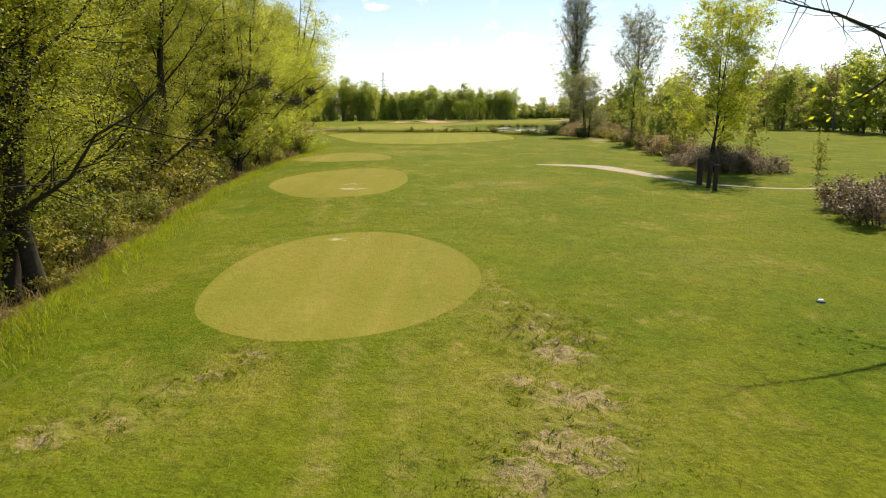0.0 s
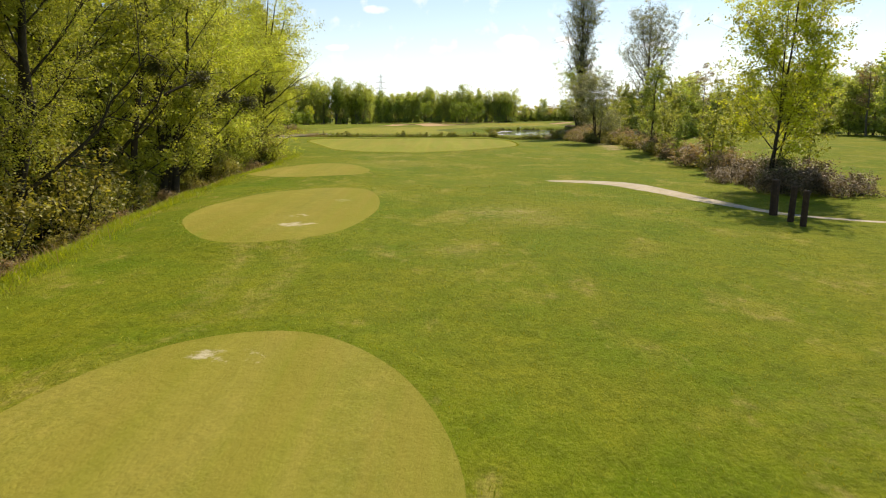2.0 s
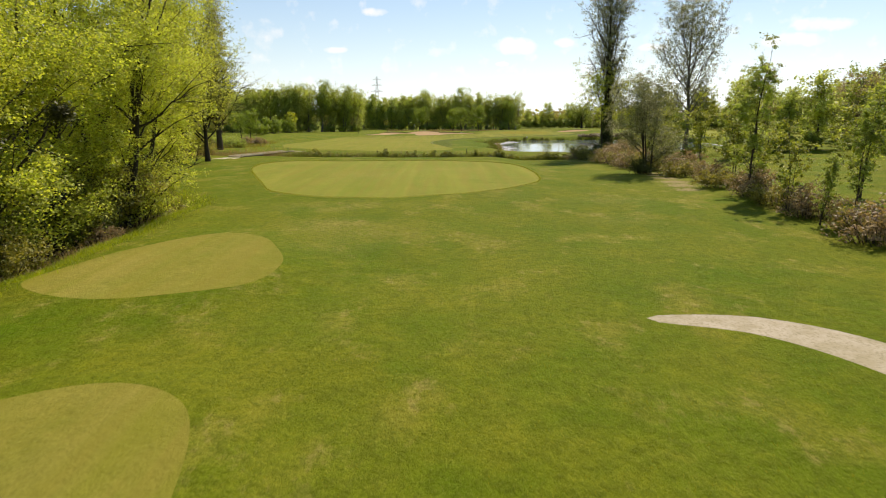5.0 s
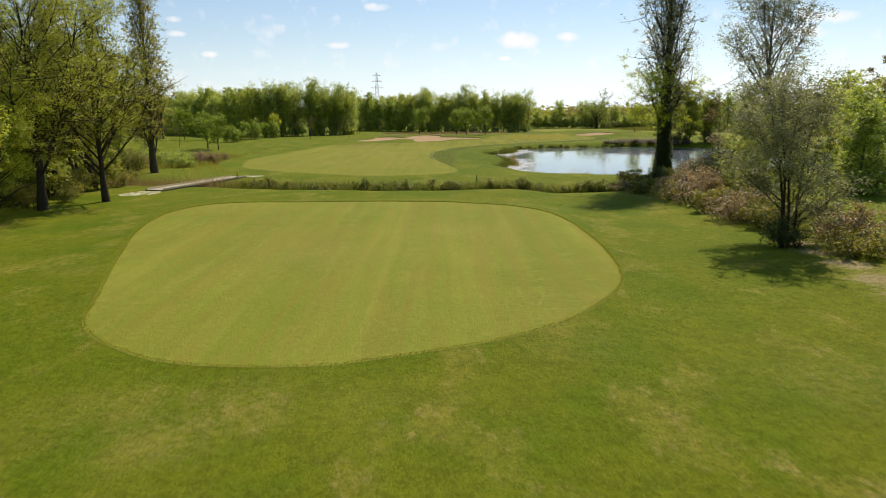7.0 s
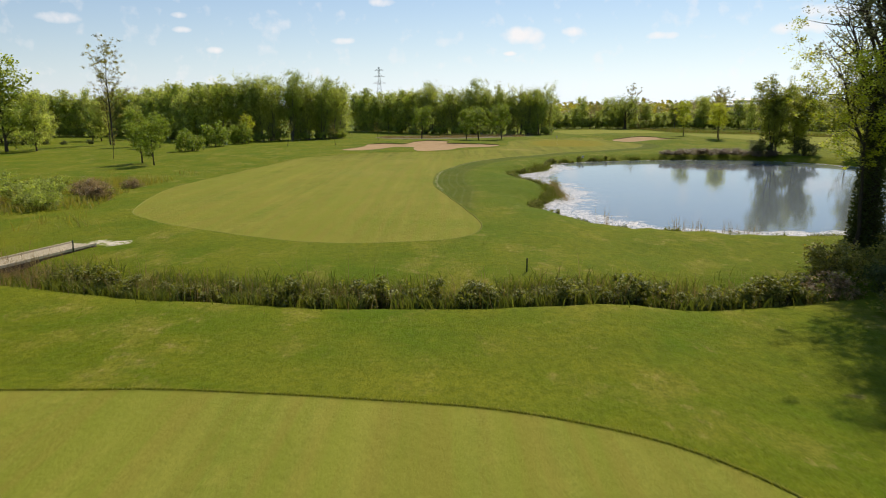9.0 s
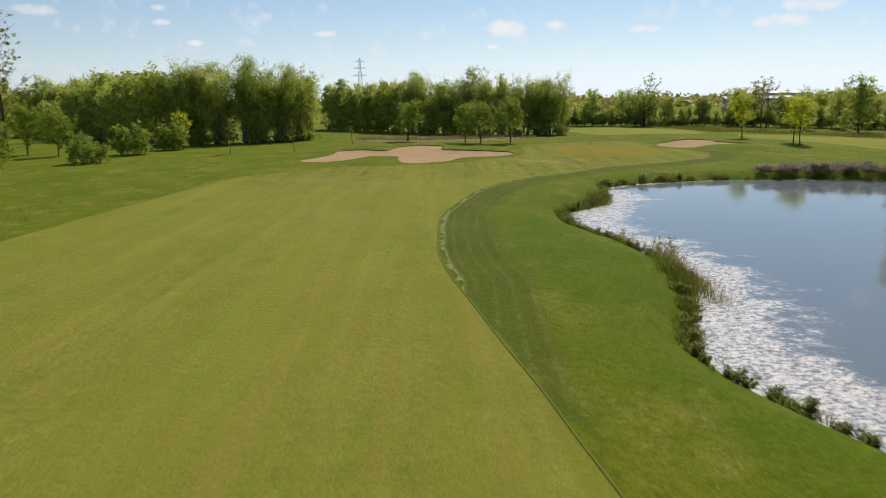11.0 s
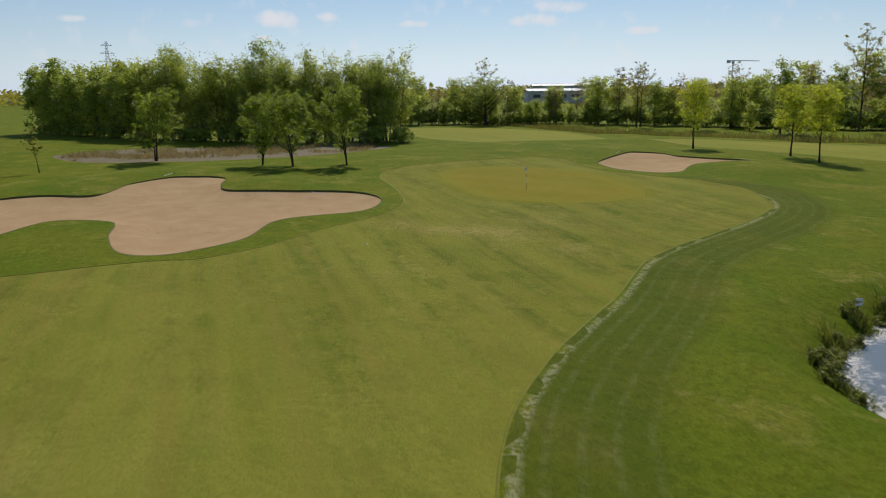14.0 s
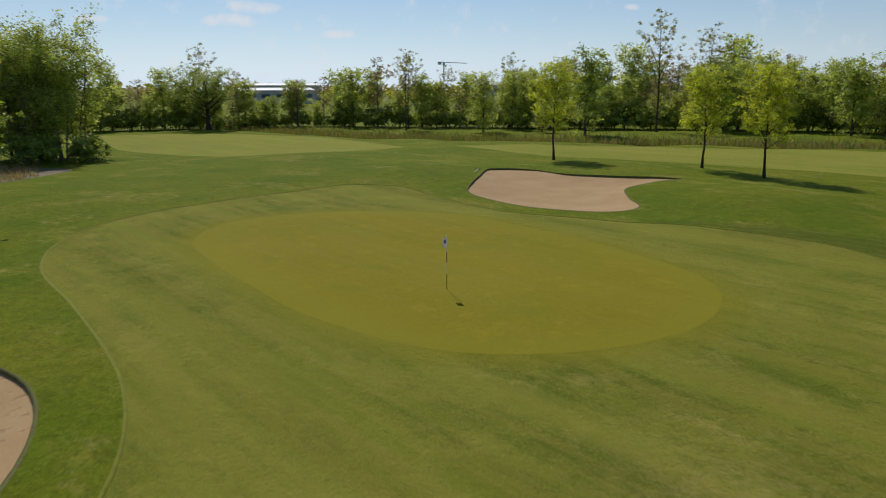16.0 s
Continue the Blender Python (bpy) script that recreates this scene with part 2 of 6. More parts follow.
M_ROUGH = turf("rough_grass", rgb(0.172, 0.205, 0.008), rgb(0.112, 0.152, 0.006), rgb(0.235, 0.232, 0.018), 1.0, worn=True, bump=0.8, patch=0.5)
M_TEE = turf("tee_grass", rgb(0.245, 0.236, 0.03), rgb(0.185, 0.196, 0.019), rgb(0.315, 0.268, 0.06), 1.3, 0.45, 0.05, bump=0.5, sandy=True, patch=0.9)
M_FAIR = turf("fairway_grass", rgb(0.255, 0.278, 0.036), rgb(0.192, 0.224, 0.024), rgb(0.305, 0.292, 0.05), 1.5, 0.45, 0.03, bump=0.5, sandy=True)
M_APRON = turf("apron_grass", rgb(0.252, 0.265, 0.033), rgb(0.2, 0.222, 0.023), rgb(0.302, 0.28, 0.048), 1.1, 0.42, 0.1, bump=0.7, sandy=True, mottle=1.0, blend=rgb(0.225, 0.205, 0.014))
M_GREEN = turf("green_grass", rgb(0.245, 0.208, 0.012), rgb(0.217, 0.186, 0.010), rgb(0.275, 0.23, 0.018), 2.4, 0.2, 0.9, bump=0.1, patch=0.5, blend=rgb(0.215, 0.205, 0.016))


def sand_material():
    n = Nodes("bunker_sand", 0.95, 0.1)
    col = n.mix(n.ramp(n.noise(0.5, 4.0), 0.35, 0.7), rgb(0.41, 0.27, 0.125), rgb(0.48, 0.33, 0.17))
    col = n.mix(n.ramp(n.noise(30.0, 3.0), 0.3, 0.7, 0.0, 0.35), col, rgb(0.30, 0.21, 0.14))
    prints = n.noise(2.4, 2.0, rough=0.4)
    trail = n.ramp(n.noise(0.16, 2.0), 0.5, 0.6)
    pits = n.math("MULTIPLY", n.ramp(prints, 0.60, 0.66), trail)
    col = n.mix(n.math("MULTIPLY", pits, 0.3), col, rgb(0.27, 0.18, 0.10))
    rake = n.noise(14.0, 2.0, (1, 0.04, 1), 0.5)
    n.bump(n.math("SUBTRACT", n.math("ADD", n.noise(1.6, 5.0, rough=0.7), n.math("MULTIPLY", rake, 0.25)), pits), 0.45, 0.06)
    return n.base(col)


def speckled(name, a, b, c, scale, rough=0.9, bump=0.4, dist=0.03):
    n = Nodes(name, rough, 0.2)
    col = n.mix(n.ramp(n.noise(scale, 4.0), 0.35, 0.65), a, b)
    col = n.mix(n.ramp(n.noise(scale * 7.0, 3.0), 0.5, 0.68, 0.0, 0.7), col, c)
    n.bump(n.noise(scale * 5.0, 4.0), bump, dist)
    return n.base(col)


M_SAND = sand_material()
M_LIP = speckled("bunker_lip_turf", rgb(0.13, 0.11, 0.045), rgb(0.12, 0.15, 0.02), rgb(0.07, 0.055, 0.025), 3.0)
M_EDGE = speckled("turf_edge", rgb(0.19, 0.20, 0.014), rgb(0.14, 0.16, 0.012), rgb(0.2, 0.18, 0.04), 4.0)
M_PATH = speckled("gravel_path", rgb(0.46, 0.40, 0.30), rgb(0.36, 0.31, 0.2), rgb(0.22, 0.2, 0.1), 1.3)
def chalk_material():
    n = Nodes("pale_gravel", 0.9, 0.1)
    col = n.mix(n.ramp(n.noise(3.0, 4.0), 0.35, 0.65), rgb(0.72, 0.66, 0.56), rgb(0.5, 0.45, 0.34))
    grass = n.mix(n.ramp(n.noise(5.0, 4.0), 0.4, 0.6), rgb(0.22, 0.25, 0.03), rgb(0.12, 0.16, 0.015))
    col = n.mix(n.ramp(n.noise(1.3, 6.0, rough=0.75), 0.46, 0.54), col, grass)
    n.bump(n.noise(12.0, 4.0), 0.5, 0.04)
    return n.base(col)


M_CHALK = chalk_material()
M_HEATH = speckled("dry_heath", rgb(0.19, 0.15, 0.10), rgb(0.13, 0.12, 0.05), rgb(0.24, 0.18, 0.13), 0.5)
M_BARK = speckled("bark", rgb(0.10, 0.08, 0.055), rgb(0.065, 0.055, 0.035), rgb(0.03, 0.025, 0.018), 5.0, 0.95, 0.8)
M_BARK_DARK = speckled("dark_bark", rgb(0.055, 0.043, 0.03), rgb(0.035, 0.03, 0.02), rgb(0.09, 0.08, 0.05), 5.0, 0.95, 0.8)
M_BARK_GREY = speckled("grey_bark", rgb(0.19, 0.17, 0.14), rgb(0.14, 0.12, 0.09), rgb(0.08, 0.07, 0.05), 6.0, 0.95, 0.7)
M_POST = speckled("weathered_post", rgb(0.085, 0.055, 0.035), rgb(0.05, 0.035, 0.025), rgb(0.03, 0.02, 0.015), 6.0)
M_PLANK = speckled("bleached_planks", rgb(0.60, 0.53, 0.38), rgb(0.5, 0.43, 0.3), rgb(0.3, 0.25, 0.17), 3.0)
M_BEAM = speckled("brown_beam", rgb(0.13, 0.09, 0.06), rgb(0.09, 0.06, 0.04), rgb(0.05, 0.04, 0.03), 4.0)


def leaf_material(name, colour, tint, through=1.0, gloss=0.2, glow=(1.2, 1.1, 0.5)):
    """Leaves that throw back some of the sun and let about as much through."""
    n = Nodes(name, 0.6, gloss)
    col = n.mix(n.island(), colour, tint)
    col = n.mix(n.ramp(n.per_object(), 0.0, 1.0, 0.0, 0.4), col, tint)
    col = n.mix(1.0, col, n.ramp(n.attr("tone"), -1.0, 1.0, 0.55, 1.45), "MULTIPLY")
    n.put(n.b.inputs["Base Color"], col)
    tr = n.add("ShaderNodeBsdfTranslucent")
    n.put(tr.inputs["Color"], n.mix(1.0, col, rgb(*(through * c for c in glow)), "MULTIPLY"))
    both = n.add("ShaderNodeAddShader")
    n.t.links.new(n.b.outputs[0], both.inputs[0])
    n.t.links.new(tr.outputs[0], both.inputs[1])
    n.t.links.new(both.outputs[0], n.t.nodes["Material Output"].inputs["Surface"])
    return n.mat


L_WILLOW = leaf_material("willow_leaves", rgb(0.125, 0.15, 0.022), rgb(0.22, 0.225, 0.038), 0.95, 0.15, (1.1, 1.08, 0.55))
L_CURTAIN = leaf_material("young_willow_leaves", rgb(0.155, 0.195, 0.026), rgb(0.27, 0.27, 0.046), 1.15, 0.15, (1.1, 1.1, 0.6))
L_WOOD = leaf_material("wood_leaves", rgb(0.13, 0.162, 0.033), rgb(0.2, 0.228, 0.05), 1.05, 0.15, (1.1, 1.1, 0.55))
# paler and greyer than the wood leaves: distance haze mixed into the colour
L_FAR = leaf_material("far_leaves", rgb(0.18, 0.205, 0.05), rgb(0.25, 0.265, 0.07), 1.1, 0.15, (1.1, 1.1, 0.6))
L_DARK = leaf_material("dark_leaves", rgb(0.035, 0.055, 0.012), rgb(0.07, 0.085, 0.02), 0.5)
L_YELLOW = leaf_material("yellow_green_leaves", rgb(0.185, 0.215, 0.018), rgb(0.275, 0.275, 0.034), 1.2, 0.15, (1.1, 1.1, 0.45))
L_SILVER = leaf_material("silvery_leaves", rgb(0.115, 0.125, 0.05), rgb(0.19, 0.19, 0.095), 0.8, 0.2, (1.05, 1.05, 0.75))
# leaf green darkened for low growth, its shade put into the colour
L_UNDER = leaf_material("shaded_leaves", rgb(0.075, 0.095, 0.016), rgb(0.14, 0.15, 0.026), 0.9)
L_SMALL = leaf_material("full_green_leaves", rgb(0.1, 0.145, 0.016), rgb(0.175, 0.21, 0.028), 0.9, 0.15, (1.1, 1.1, 0.5))
L_OLIVE = leaf_material("olive_leaves", rgb(0.11, 0.115, 0.022), rgb(0.185, 0.17, 0.04), 0.9)
L_BRAMBLE = leaf_material("bramble_leaves", rgb(0.085, 0.07, 0.042), rgb(0.17, 0.13, 0.085), 0.4, 0.25)
L_REED = leaf_material("reed_blades", rgb(0.055, 0.08, 0.014), rgb(0.125, 0.145, 0.034), 0.7, 0.08)
L_DRY = leaf_material("dry_stems", rgb(0.17, 0.125, 0.07), rgb(0.27, 0.205, 0.12), 0.5)
L_BLADE = leaf_material("grass_blades", rgb(0.10, 0.135, 0.01), rgb(0.18, 0.185, 0.02), 0.9)
L_LUSH = leaf_material("lush_blades", rgb(0.1, 0.15, 0.01), rgb(0.2, 0.235, 0.02), 0.85)
L_TUFT = leaf_material("tussock_blades", rgb(0.09, 0.125, 0.008), rgb(0.17, 0.19, 0.016), 0.8, 0.08)
L_MISTLE = leaf_material("mistletoe", rgb(0.03, 0.035, 0.01), rgb(0.05, 0.055, 0.015), 0.4)
L_BROWN = leaf_material("budding_twigs", rgb(0.15, 0.11, 0.065), rgb(0.21, 0.18, 0.09), 0.6)


# ---- plan: outlines of the mown areas, sand, water and paths ----
def closed_curve(points, step=0.8):
    """A smooth closed outline through a few corner points."""
    p = np.array(points, float)
    n, out = len(p), []
    for i in range(n):
        a, b, c, d = p[i - 1], p[i], p[(i + 1) % n], p[(i + 2) % n]
        k = max(2, int(np.linalg.norm(c - b) / step))
        for s in np.arange(k) / k:
            out.append(0.5 * (2 * b + (c - a) * s + (2 * a - 5 * b + 4 * c - d) * s * s + (3 * b - a - 3 * c + d) * s**3))
    return np.array(out)


def ribbon(points, widths, step=0.8):
    """The outline of a path along a line, with a width at each point."""
    p, w = np.array(points, float), np.array(widths, float)
    d = np.gradient(p, axis=0)
    nrm = np.stack([-d[:, 1], d[:, 0]], 1) / np.linalg.norm(d, axis=1)[:, None]
    return closed_curve(np.concatenate([p + nrm * w[:, None] / 2, (p - nrm * w[:, None] / 2)[::-1]]), step)


def inside(poly, xy):
    x, y = xy[:, 0], xy[:, 1]
    res = np.zeros(len(xy), bool)
    near = (x > poly[:, 0].min()) & (x < poly[:, 0].max()) & (y > poly[:, 1].min()) & (y < poly[:, 1].max())
    if not near.any():
        return res
    px, py, acc = x[near], y[near], np.zeros(near.sum(), bool)
    for (x0, y0), (x1, y1) in zip(poly, np.roll(poly, -1, 0)):
        if y0 != y1:
            acc ^= ((y0 > py) != (y1 > py)) & (px < (x1 - x0) * (py - y0) / (y1 - y0) + x0)
    res[near] = acc
    return res


def away(poly, xy, reach=8.0, closed=True):
    """The distance of each point from an outline or line, up to reach."""
    res = np.full(len(xy), reach)
    lo, hi = poly.min(0) - reach, poly.max(0) + reach
    near = np.all((xy > lo) & (xy < hi), axis=1)
    q = xy[near]
    best = np.full(len(q), reach)
    nxt = np.roll(poly, -1, 0) if closed else poly[1:]
    for a, b in zip(poly, nxt):
        ab = b - a
        s = np.clip(((q - a) @ ab) / max(ab @ ab, 1e-9), 0, 1)
        best = np.minimum(best, np.hypot(*(q - a - s[:, None] * ab).T))
    res[near] = best
    return res


TEE_A = closed_curve([(-7.0, 21), (-6.7, 25.2), (-5, 28.5), (-2.4, 29), (-0.1, 26.6), (1.15, 22.3), (0.5, 18.3), (-1.5, 15.7), (-4, 15.2), (-6.2, 17)], 0.6)
TEE_B = closed_curve([(-11.4, 46), (-11.6, 52), (-10.2, 58), (-7, 60.6), (-4.3, 59.2), (-3, 55), (-2.6, 49), (-3.6, 43), (-5.7, 40.7), (-8.5, 40.9)], 0.6)
TEE_C = closed_curve([(-14.8, 76), (-13.2, 80.6), (-10.6, 83.6), (-8.4, 82.6), (-6.8, 79.5), (-5.5, 75), (-6.4, 71), (-11, 69), (-15.2, 71.4)], 0.7)
TEE_D = closed_curve([(-21.5, 137), (-18.5, 142), (-10.9, 143), (-2.7, 141.9), (5.2, 139.9), (9.8, 135.8), (11.4, 130), (11.8, 120), (11, 111), (8.7, 105.9), (5, 102), (-1.8, 99.2), (-6.5, 99), (-10, 100.6), (-12.8, 103.6), (-14.6, 108.5), (-17.8, 118), (-21, 129)], 0.8)
FAIRWAY = closed_curve([(-30, 189), (-34, 207), (-33.8, 225), (-31.5, 245), (-29.4, 260), (-25.5, 268), (-19.5, 276), (-10.7, 279.5), (-4.2, 280), (-1.5, 279.6), (1.6, 281), (4.4, 283.4), (7, 285.9), (10.4, 288.3), (13.7, 291.4), (15.8, 296.7), (16.7, 304.7), (17.2, 311.5), (19.3, 317.2), (23.2, 321.4), (29, 323.3), (36, 324.2), (41, 324), (43.6, 321), (43.5, 316.5), (42.4, 309), (44.5, 302), (46.8, 297.3), (47.5, 291), (45.2, 285.8), (42.5, 282), (37.5, 278.4), (28.7, 274), (23, 270.5), (17.6, 265), (10.8, 258.7), (6.5, 253), (3.1, 244.3), (0.6, 234.3), (-0.5, 228), (-0.9, 221), (-0.8, 210), (0.9, 197.6), (2.8, 186), (3.8, 176), (1.6, 170.9), (-4.7, 169.8), (-11.2, 171.5), (-19.5, 176.8), (-26, 182.5)], 0.9)
GREEN = closed_curve([(24.5, 313), (28, 316.3), (32.3, 316.2), (36.4, 314), (39.2, 309.4), (39.7, 303), (39, 297), (37.8, 292.6), (35.5, 290.2), (32, 289), (28.5, 289.4), (25.4, 291), (23.3, 294), (22.5, 298.5), (22.7, 303.6), (23.3, 308.4)], 0.7)
BUNKER_A = closed_curve([(-24.2, 289), (-22.6, 294.2), (-20.3, 300), (-19.6, 307), (-15.4, 309), (-10.4, 308.6), (-8, 314), (-3.5, 318), (1, 317.4), (0.6, 310), (1.4, 306.6), (7, 304.4), (11.8, 303), (13.7, 299), (13.2, 295), (11.0, 291.6), (7.2, 291), (3.8, 289.6), (1.4, 284.4), (-2.9, 281.4), (-6, 283), (-7.2, 288.2), (-7.6, 293.6), (-12, 295.2), (-15.2, 290), (-18.6, 286.3), (-21.8, 286)], 0.6)
BUNKER_B = closed_curve([(46.8, 316), (52, 320), (56.5, 323), (59, 321), (59, 317), (60.3, 313.8), (63, 309.8), (63.2, 307.9), (59.8, 308.4), (55.7, 308.2), (52.4, 305.8), (49.4, 303), (46.6, 304.2), (44.9, 308.1), (45.3, 312.6)], 0.6)
POND = closed_curve([(34, 176.2), (25.7, 177), (20.6, 179.4), (15.9, 181.6), (12.6, 187.6), (10.6, 195), (13.2, 204), (14.6, 212), (13.2, 220), (11.2, 228), (11.9, 235), (16.6, 241.2), (18.6, 246), (19.6, 250.5), (20.4, 254.6), (23, 257.3), (27, 259.4), (31.5, 260.8), (38, 261.6), (50, 261), (62, 256), (70, 244), (72, 225), (66, 205), (54, 186), (44, 178.4)], 1.2)
GRAVEL_LINE = [(9.0, 66.6), (11.9, 66.0), (14.0, 63.2), (15.0, 59), (16.2, 54.4), (17.4, 50.6), (19.5, 47.4), (23.5, 45.6), (30, 46)]
GRAVEL = ribbon(GRAVEL_LINE, [0.8, 2.0, 2.4, 1.7, 1.4, 1.0, 0.7, 0.5, 0.4], 0.7)
FAIRWAY_FAR = closed_curve([(44, 378), (43, 410), (50, 424), (61, 426), (73, 414), (79, 390), (76, 366), (70, 353), (60, 349), (50, 356)], 2.0)
FAIRWAY_SIDE = closed_curve([(74, 340), (79, 352), (88, 348), (97, 328), (107, 305), (112, 270), (104, 240), (92, 236), (84, 262), (80, 298), (77, 312), (74.5, 325)], 2.0)
HEATH = closed_curve([(-16, 348), (-2, 344), (14, 345), (30, 357), (26, 366), (8, 372), (-14, 376), (-24, 366)], 2.0)
GRAVEL_NEAR = closed_curve([(-33, 151.2), (-31, 150.6), (-29.2, 151.8), (-29.6, 154.2), (-31.5, 154.6), (-33, 153.4)], 0.5)
GRAVEL_FAR = closed_curve([(-25.8, 170.6), (-25.2, 169.4), (-24.2, 169.8), (-23.2, 169.4), (-22.2, 170.4), (-22.6, 171.6), (-23.8, 171.4), (-25, 172.2)], 0.5)
CUTS = dict(tee_a=TEE_A, tee_b=TEE_B, tee_c=TEE_C, tee_d=TEE_D, green=GREEN, fairway=FAIRWAY, bunker_a=BUNKER_A, bunker_b=BUNKER_B, path=GRAVEL,
            fairway_far=FAIRWAY_FAR, fairway_side=FAIRWAY_SIDE, heath=HEATH, gravel_near=GRAVEL_NEAR, gravel_far=GRAVEL_FAR)
DITCH = np.array([(-70, 172), (-46, 167), (-32, 163.4), (-24, 161.6), (-14, 158), (-5, 156.2), (4, 156), (14, 157.0), (22, 158.9), (34, 160.5), (60, 160.5)], float)
DITCH_SIDE = np.array([(128, 250), (121, 290), (117, 312), (108, 338), (98, 362), (90, 388), (86, 440)], float)
BANK_LINE = np.array([(-10, -30), (-10.5, 10), (-12.4, 22), (-13.8, 31), (-16.2, 48), (-17.4, 62), (-18, 98), (-27, 112), (-39, 130), (-52, 160)], float)
WATER_Z = -0.75


def smooth(a, b, x):
    s = np.clip((x - a) / (b - a), 0, 1)
    return s * s * (3 - 2 * s)


LEVEL_Y = [-60, 0, 20, 45, 60, 80, 105, 140, 156, 172, 200, 230, 262, 282, 298, 322, 360, 430, 600, 3000]
LEVEL_Z = [0, 0.02, 0.08, 0.25, 0.3, 0.2, 0.75, 0.85, 0.65, 0.95, 0.7, 0.4, 0.25, 0.4, 0.75, 0.65, 0.1, -0.5, -1, -2]
MOUNDS = [(58, 299, 7, 0.8), (50, 327, 9, 0.7), (52, 344, 14, 0.9), (66, 318, 10, 0.5), (-6, 322, 8, 0.7), (6, 310, 5, 0.5), (-16, 314, 7, 0.4), (30, 335, 14, 0.4), (-46, 268, 16, 0.8), (70, 345, 12, 0.5)]


WORN = [(-4.2, 14.3, 0.5, 1), (-4.8, 13.5, 0.5, 1), (-5.3, 12.7, 0.6, 0.8), (-5.6, 11.3, 0.8, 0.8), (-6.6, 10.7, 0.8, 0.9), (1.6, 13.1, 0.6, 1.1), (2.6, 14.8, 0.9, 1.36), (1.9, 18.3, 0.8, 0.75),
        (1.5, 20.2, 0.5, 0.8), (1.1, 9.3, 0.9, 1.1), (2.0, 10.2, 1.1, 1.36), (2.3, 16.4, 0.9, 0.85), (2.9, 17.6, 0.8, 0.75), (3.2, 15.8, 0.9, 0.8), (1.8, 16.2, 0.7, 0.75), (2.5, 12.2, 0.9, 1.36), (-1.9, 9.7, 0.3, 0.55), (-0.6, 9.7, 0.3, 0.55), (2.8, 49.6, 1.0, 0.8), (4.9, 49.8, 1.2, 0.85), (1.2, 39.5, 0.7, 0.65), (5.6, 47.2, 1.0, 0.5),
        (22.8, 104, 1.3, 1.53), (23.2, 107, 1.5, 1.7), (23.6, 110, 1.6, 1.7), (24, 113.5, 1.5, 1.7), (24, 117, 1.4, 1.615), (24.4, 120, 1.4, 1.53), (22.8, 149, 1.2, 1.7), (23.3, 151.5, 1.1, 1.53), (14.2, 95.5, 0.4, 0.8), (14.5, 94, 0.4, 0.7), (13.9, 98, 0.4, 0.7), (16.5, 92, 0.5, 0.6), (24.2, 129.5, 1.0, 1.36)]


def height(xy):
    """The lie of the land."""
    xy = np.asarray(xy, float).reshape(-1, 2)
    x, y = xy.T
    z = np.interp(y, LEVEL_Y, LEVEL_Z)
    z = (z + np.interp(y - 9, LEVEL_Y, LEVEL_Z) + np.interp(y + 9, LEVEL_Y, LEVEL_Z)) / 3
    edge = np.interp(y, BANK_LINE[:, 1], BANK_LINE[:, 0])
    z = z - 1.5 * smooth(-2.5, 3.5, edge - x + 0.3 * np.sin(y * 0.6)) * smooth(165, 120, y)
    for mx, my, r, h in MOUNDS:
        z = z + h * np.exp(-((x - mx) ** 2 + (y - my) ** 2) / (r * r))
    for poly, lift in ((TEE_A, 0.16), (TEE_B, 0.2), (TEE_C, 0.2), (TEE_D, 0.12)):
        d = away(poly, xy, 4.0)
        z = z + lift * np.where(inside(poly, xy), 1.0, smooth(2.5, 0.0, d))
    z = z - 0.62 * smooth(8.5, 15, x) * smooth(60, 40, x) * smooth(112, 146, y) * smooth(205, 178, y)
    for line, depth, wide in ((DITCH, 0.9, 1.9), (DITCH_SIDE, 0.9, 4.0)):
        z = z - depth * np.exp(-((away(line, xy, 12.0, False) / wide) ** 2))
    d = away(POND, xy, 8.0)
    sd = np.where(inside(POND, xy), -d, d)
    shore = WATER_Z + 0.45 * np.clip(sd, -3, 8)
    z = np.where(sd < 6, np.where(sd < 0, np.minimum(z, shore), z + (np.minimum(z, shore + 0.15) - z) * smooth(6, 0.5, sd)), z)
    z = z + 0.05 * np.sin(x * 0.31 + 1.7) * np.sin(y * 0.23) + 0.025 * np.sin(x * 0.9) * np.sin(y * 0.77 + 0.5)
    for wx, wy, wr, wa in WORN[:18]:
        close = wa * np.exp(-((x - wx) ** 2 + (y - wy) ** 2) / (1.6 * wr * wr))
        z = z + close * 0.085 * np.sin(x * 7.3 + 2 * np.sin(y * 3.1)) * np.sin(y * 6.7 + 2 * np.sin(x * 2.7))
    z = z + smooth(600, 1500, np.hypot(x, y)) * 6.0
    return z


def h1(x, y):
    return float(height([(x, y)])[0])


# ---- mesh helpers ----
def mesh_from(name, verts, faces, material, smooth_faces=False):
    me = bpy.data.meshes.new(name)
    verts, faces = np.asarray(verts, np.float32), np.asarray(faces, np.int32)
    k = faces.shape[1]
    me.vertices.add(len(verts))
    me.vertices.foreach_set("co", verts.ravel())
    me.loops.add(faces.size)
    me.loops.foreach_set("vertex_index", faces.ravel())
    me.polygons.add(len(faces))
    me.polygons.foreach_set("loop_start", np.arange(len(faces), dtype=np.int32) * k)
    me.polygons.foreach_set("loop_total", np.full(len(faces), k, np.int32))
    if smooth_faces:
        me.polygons.foreach_set("use_smooth", np.ones(len(faces), bool))
    me.materials.append(material)
    me.update(calc_edges=True)
    return me


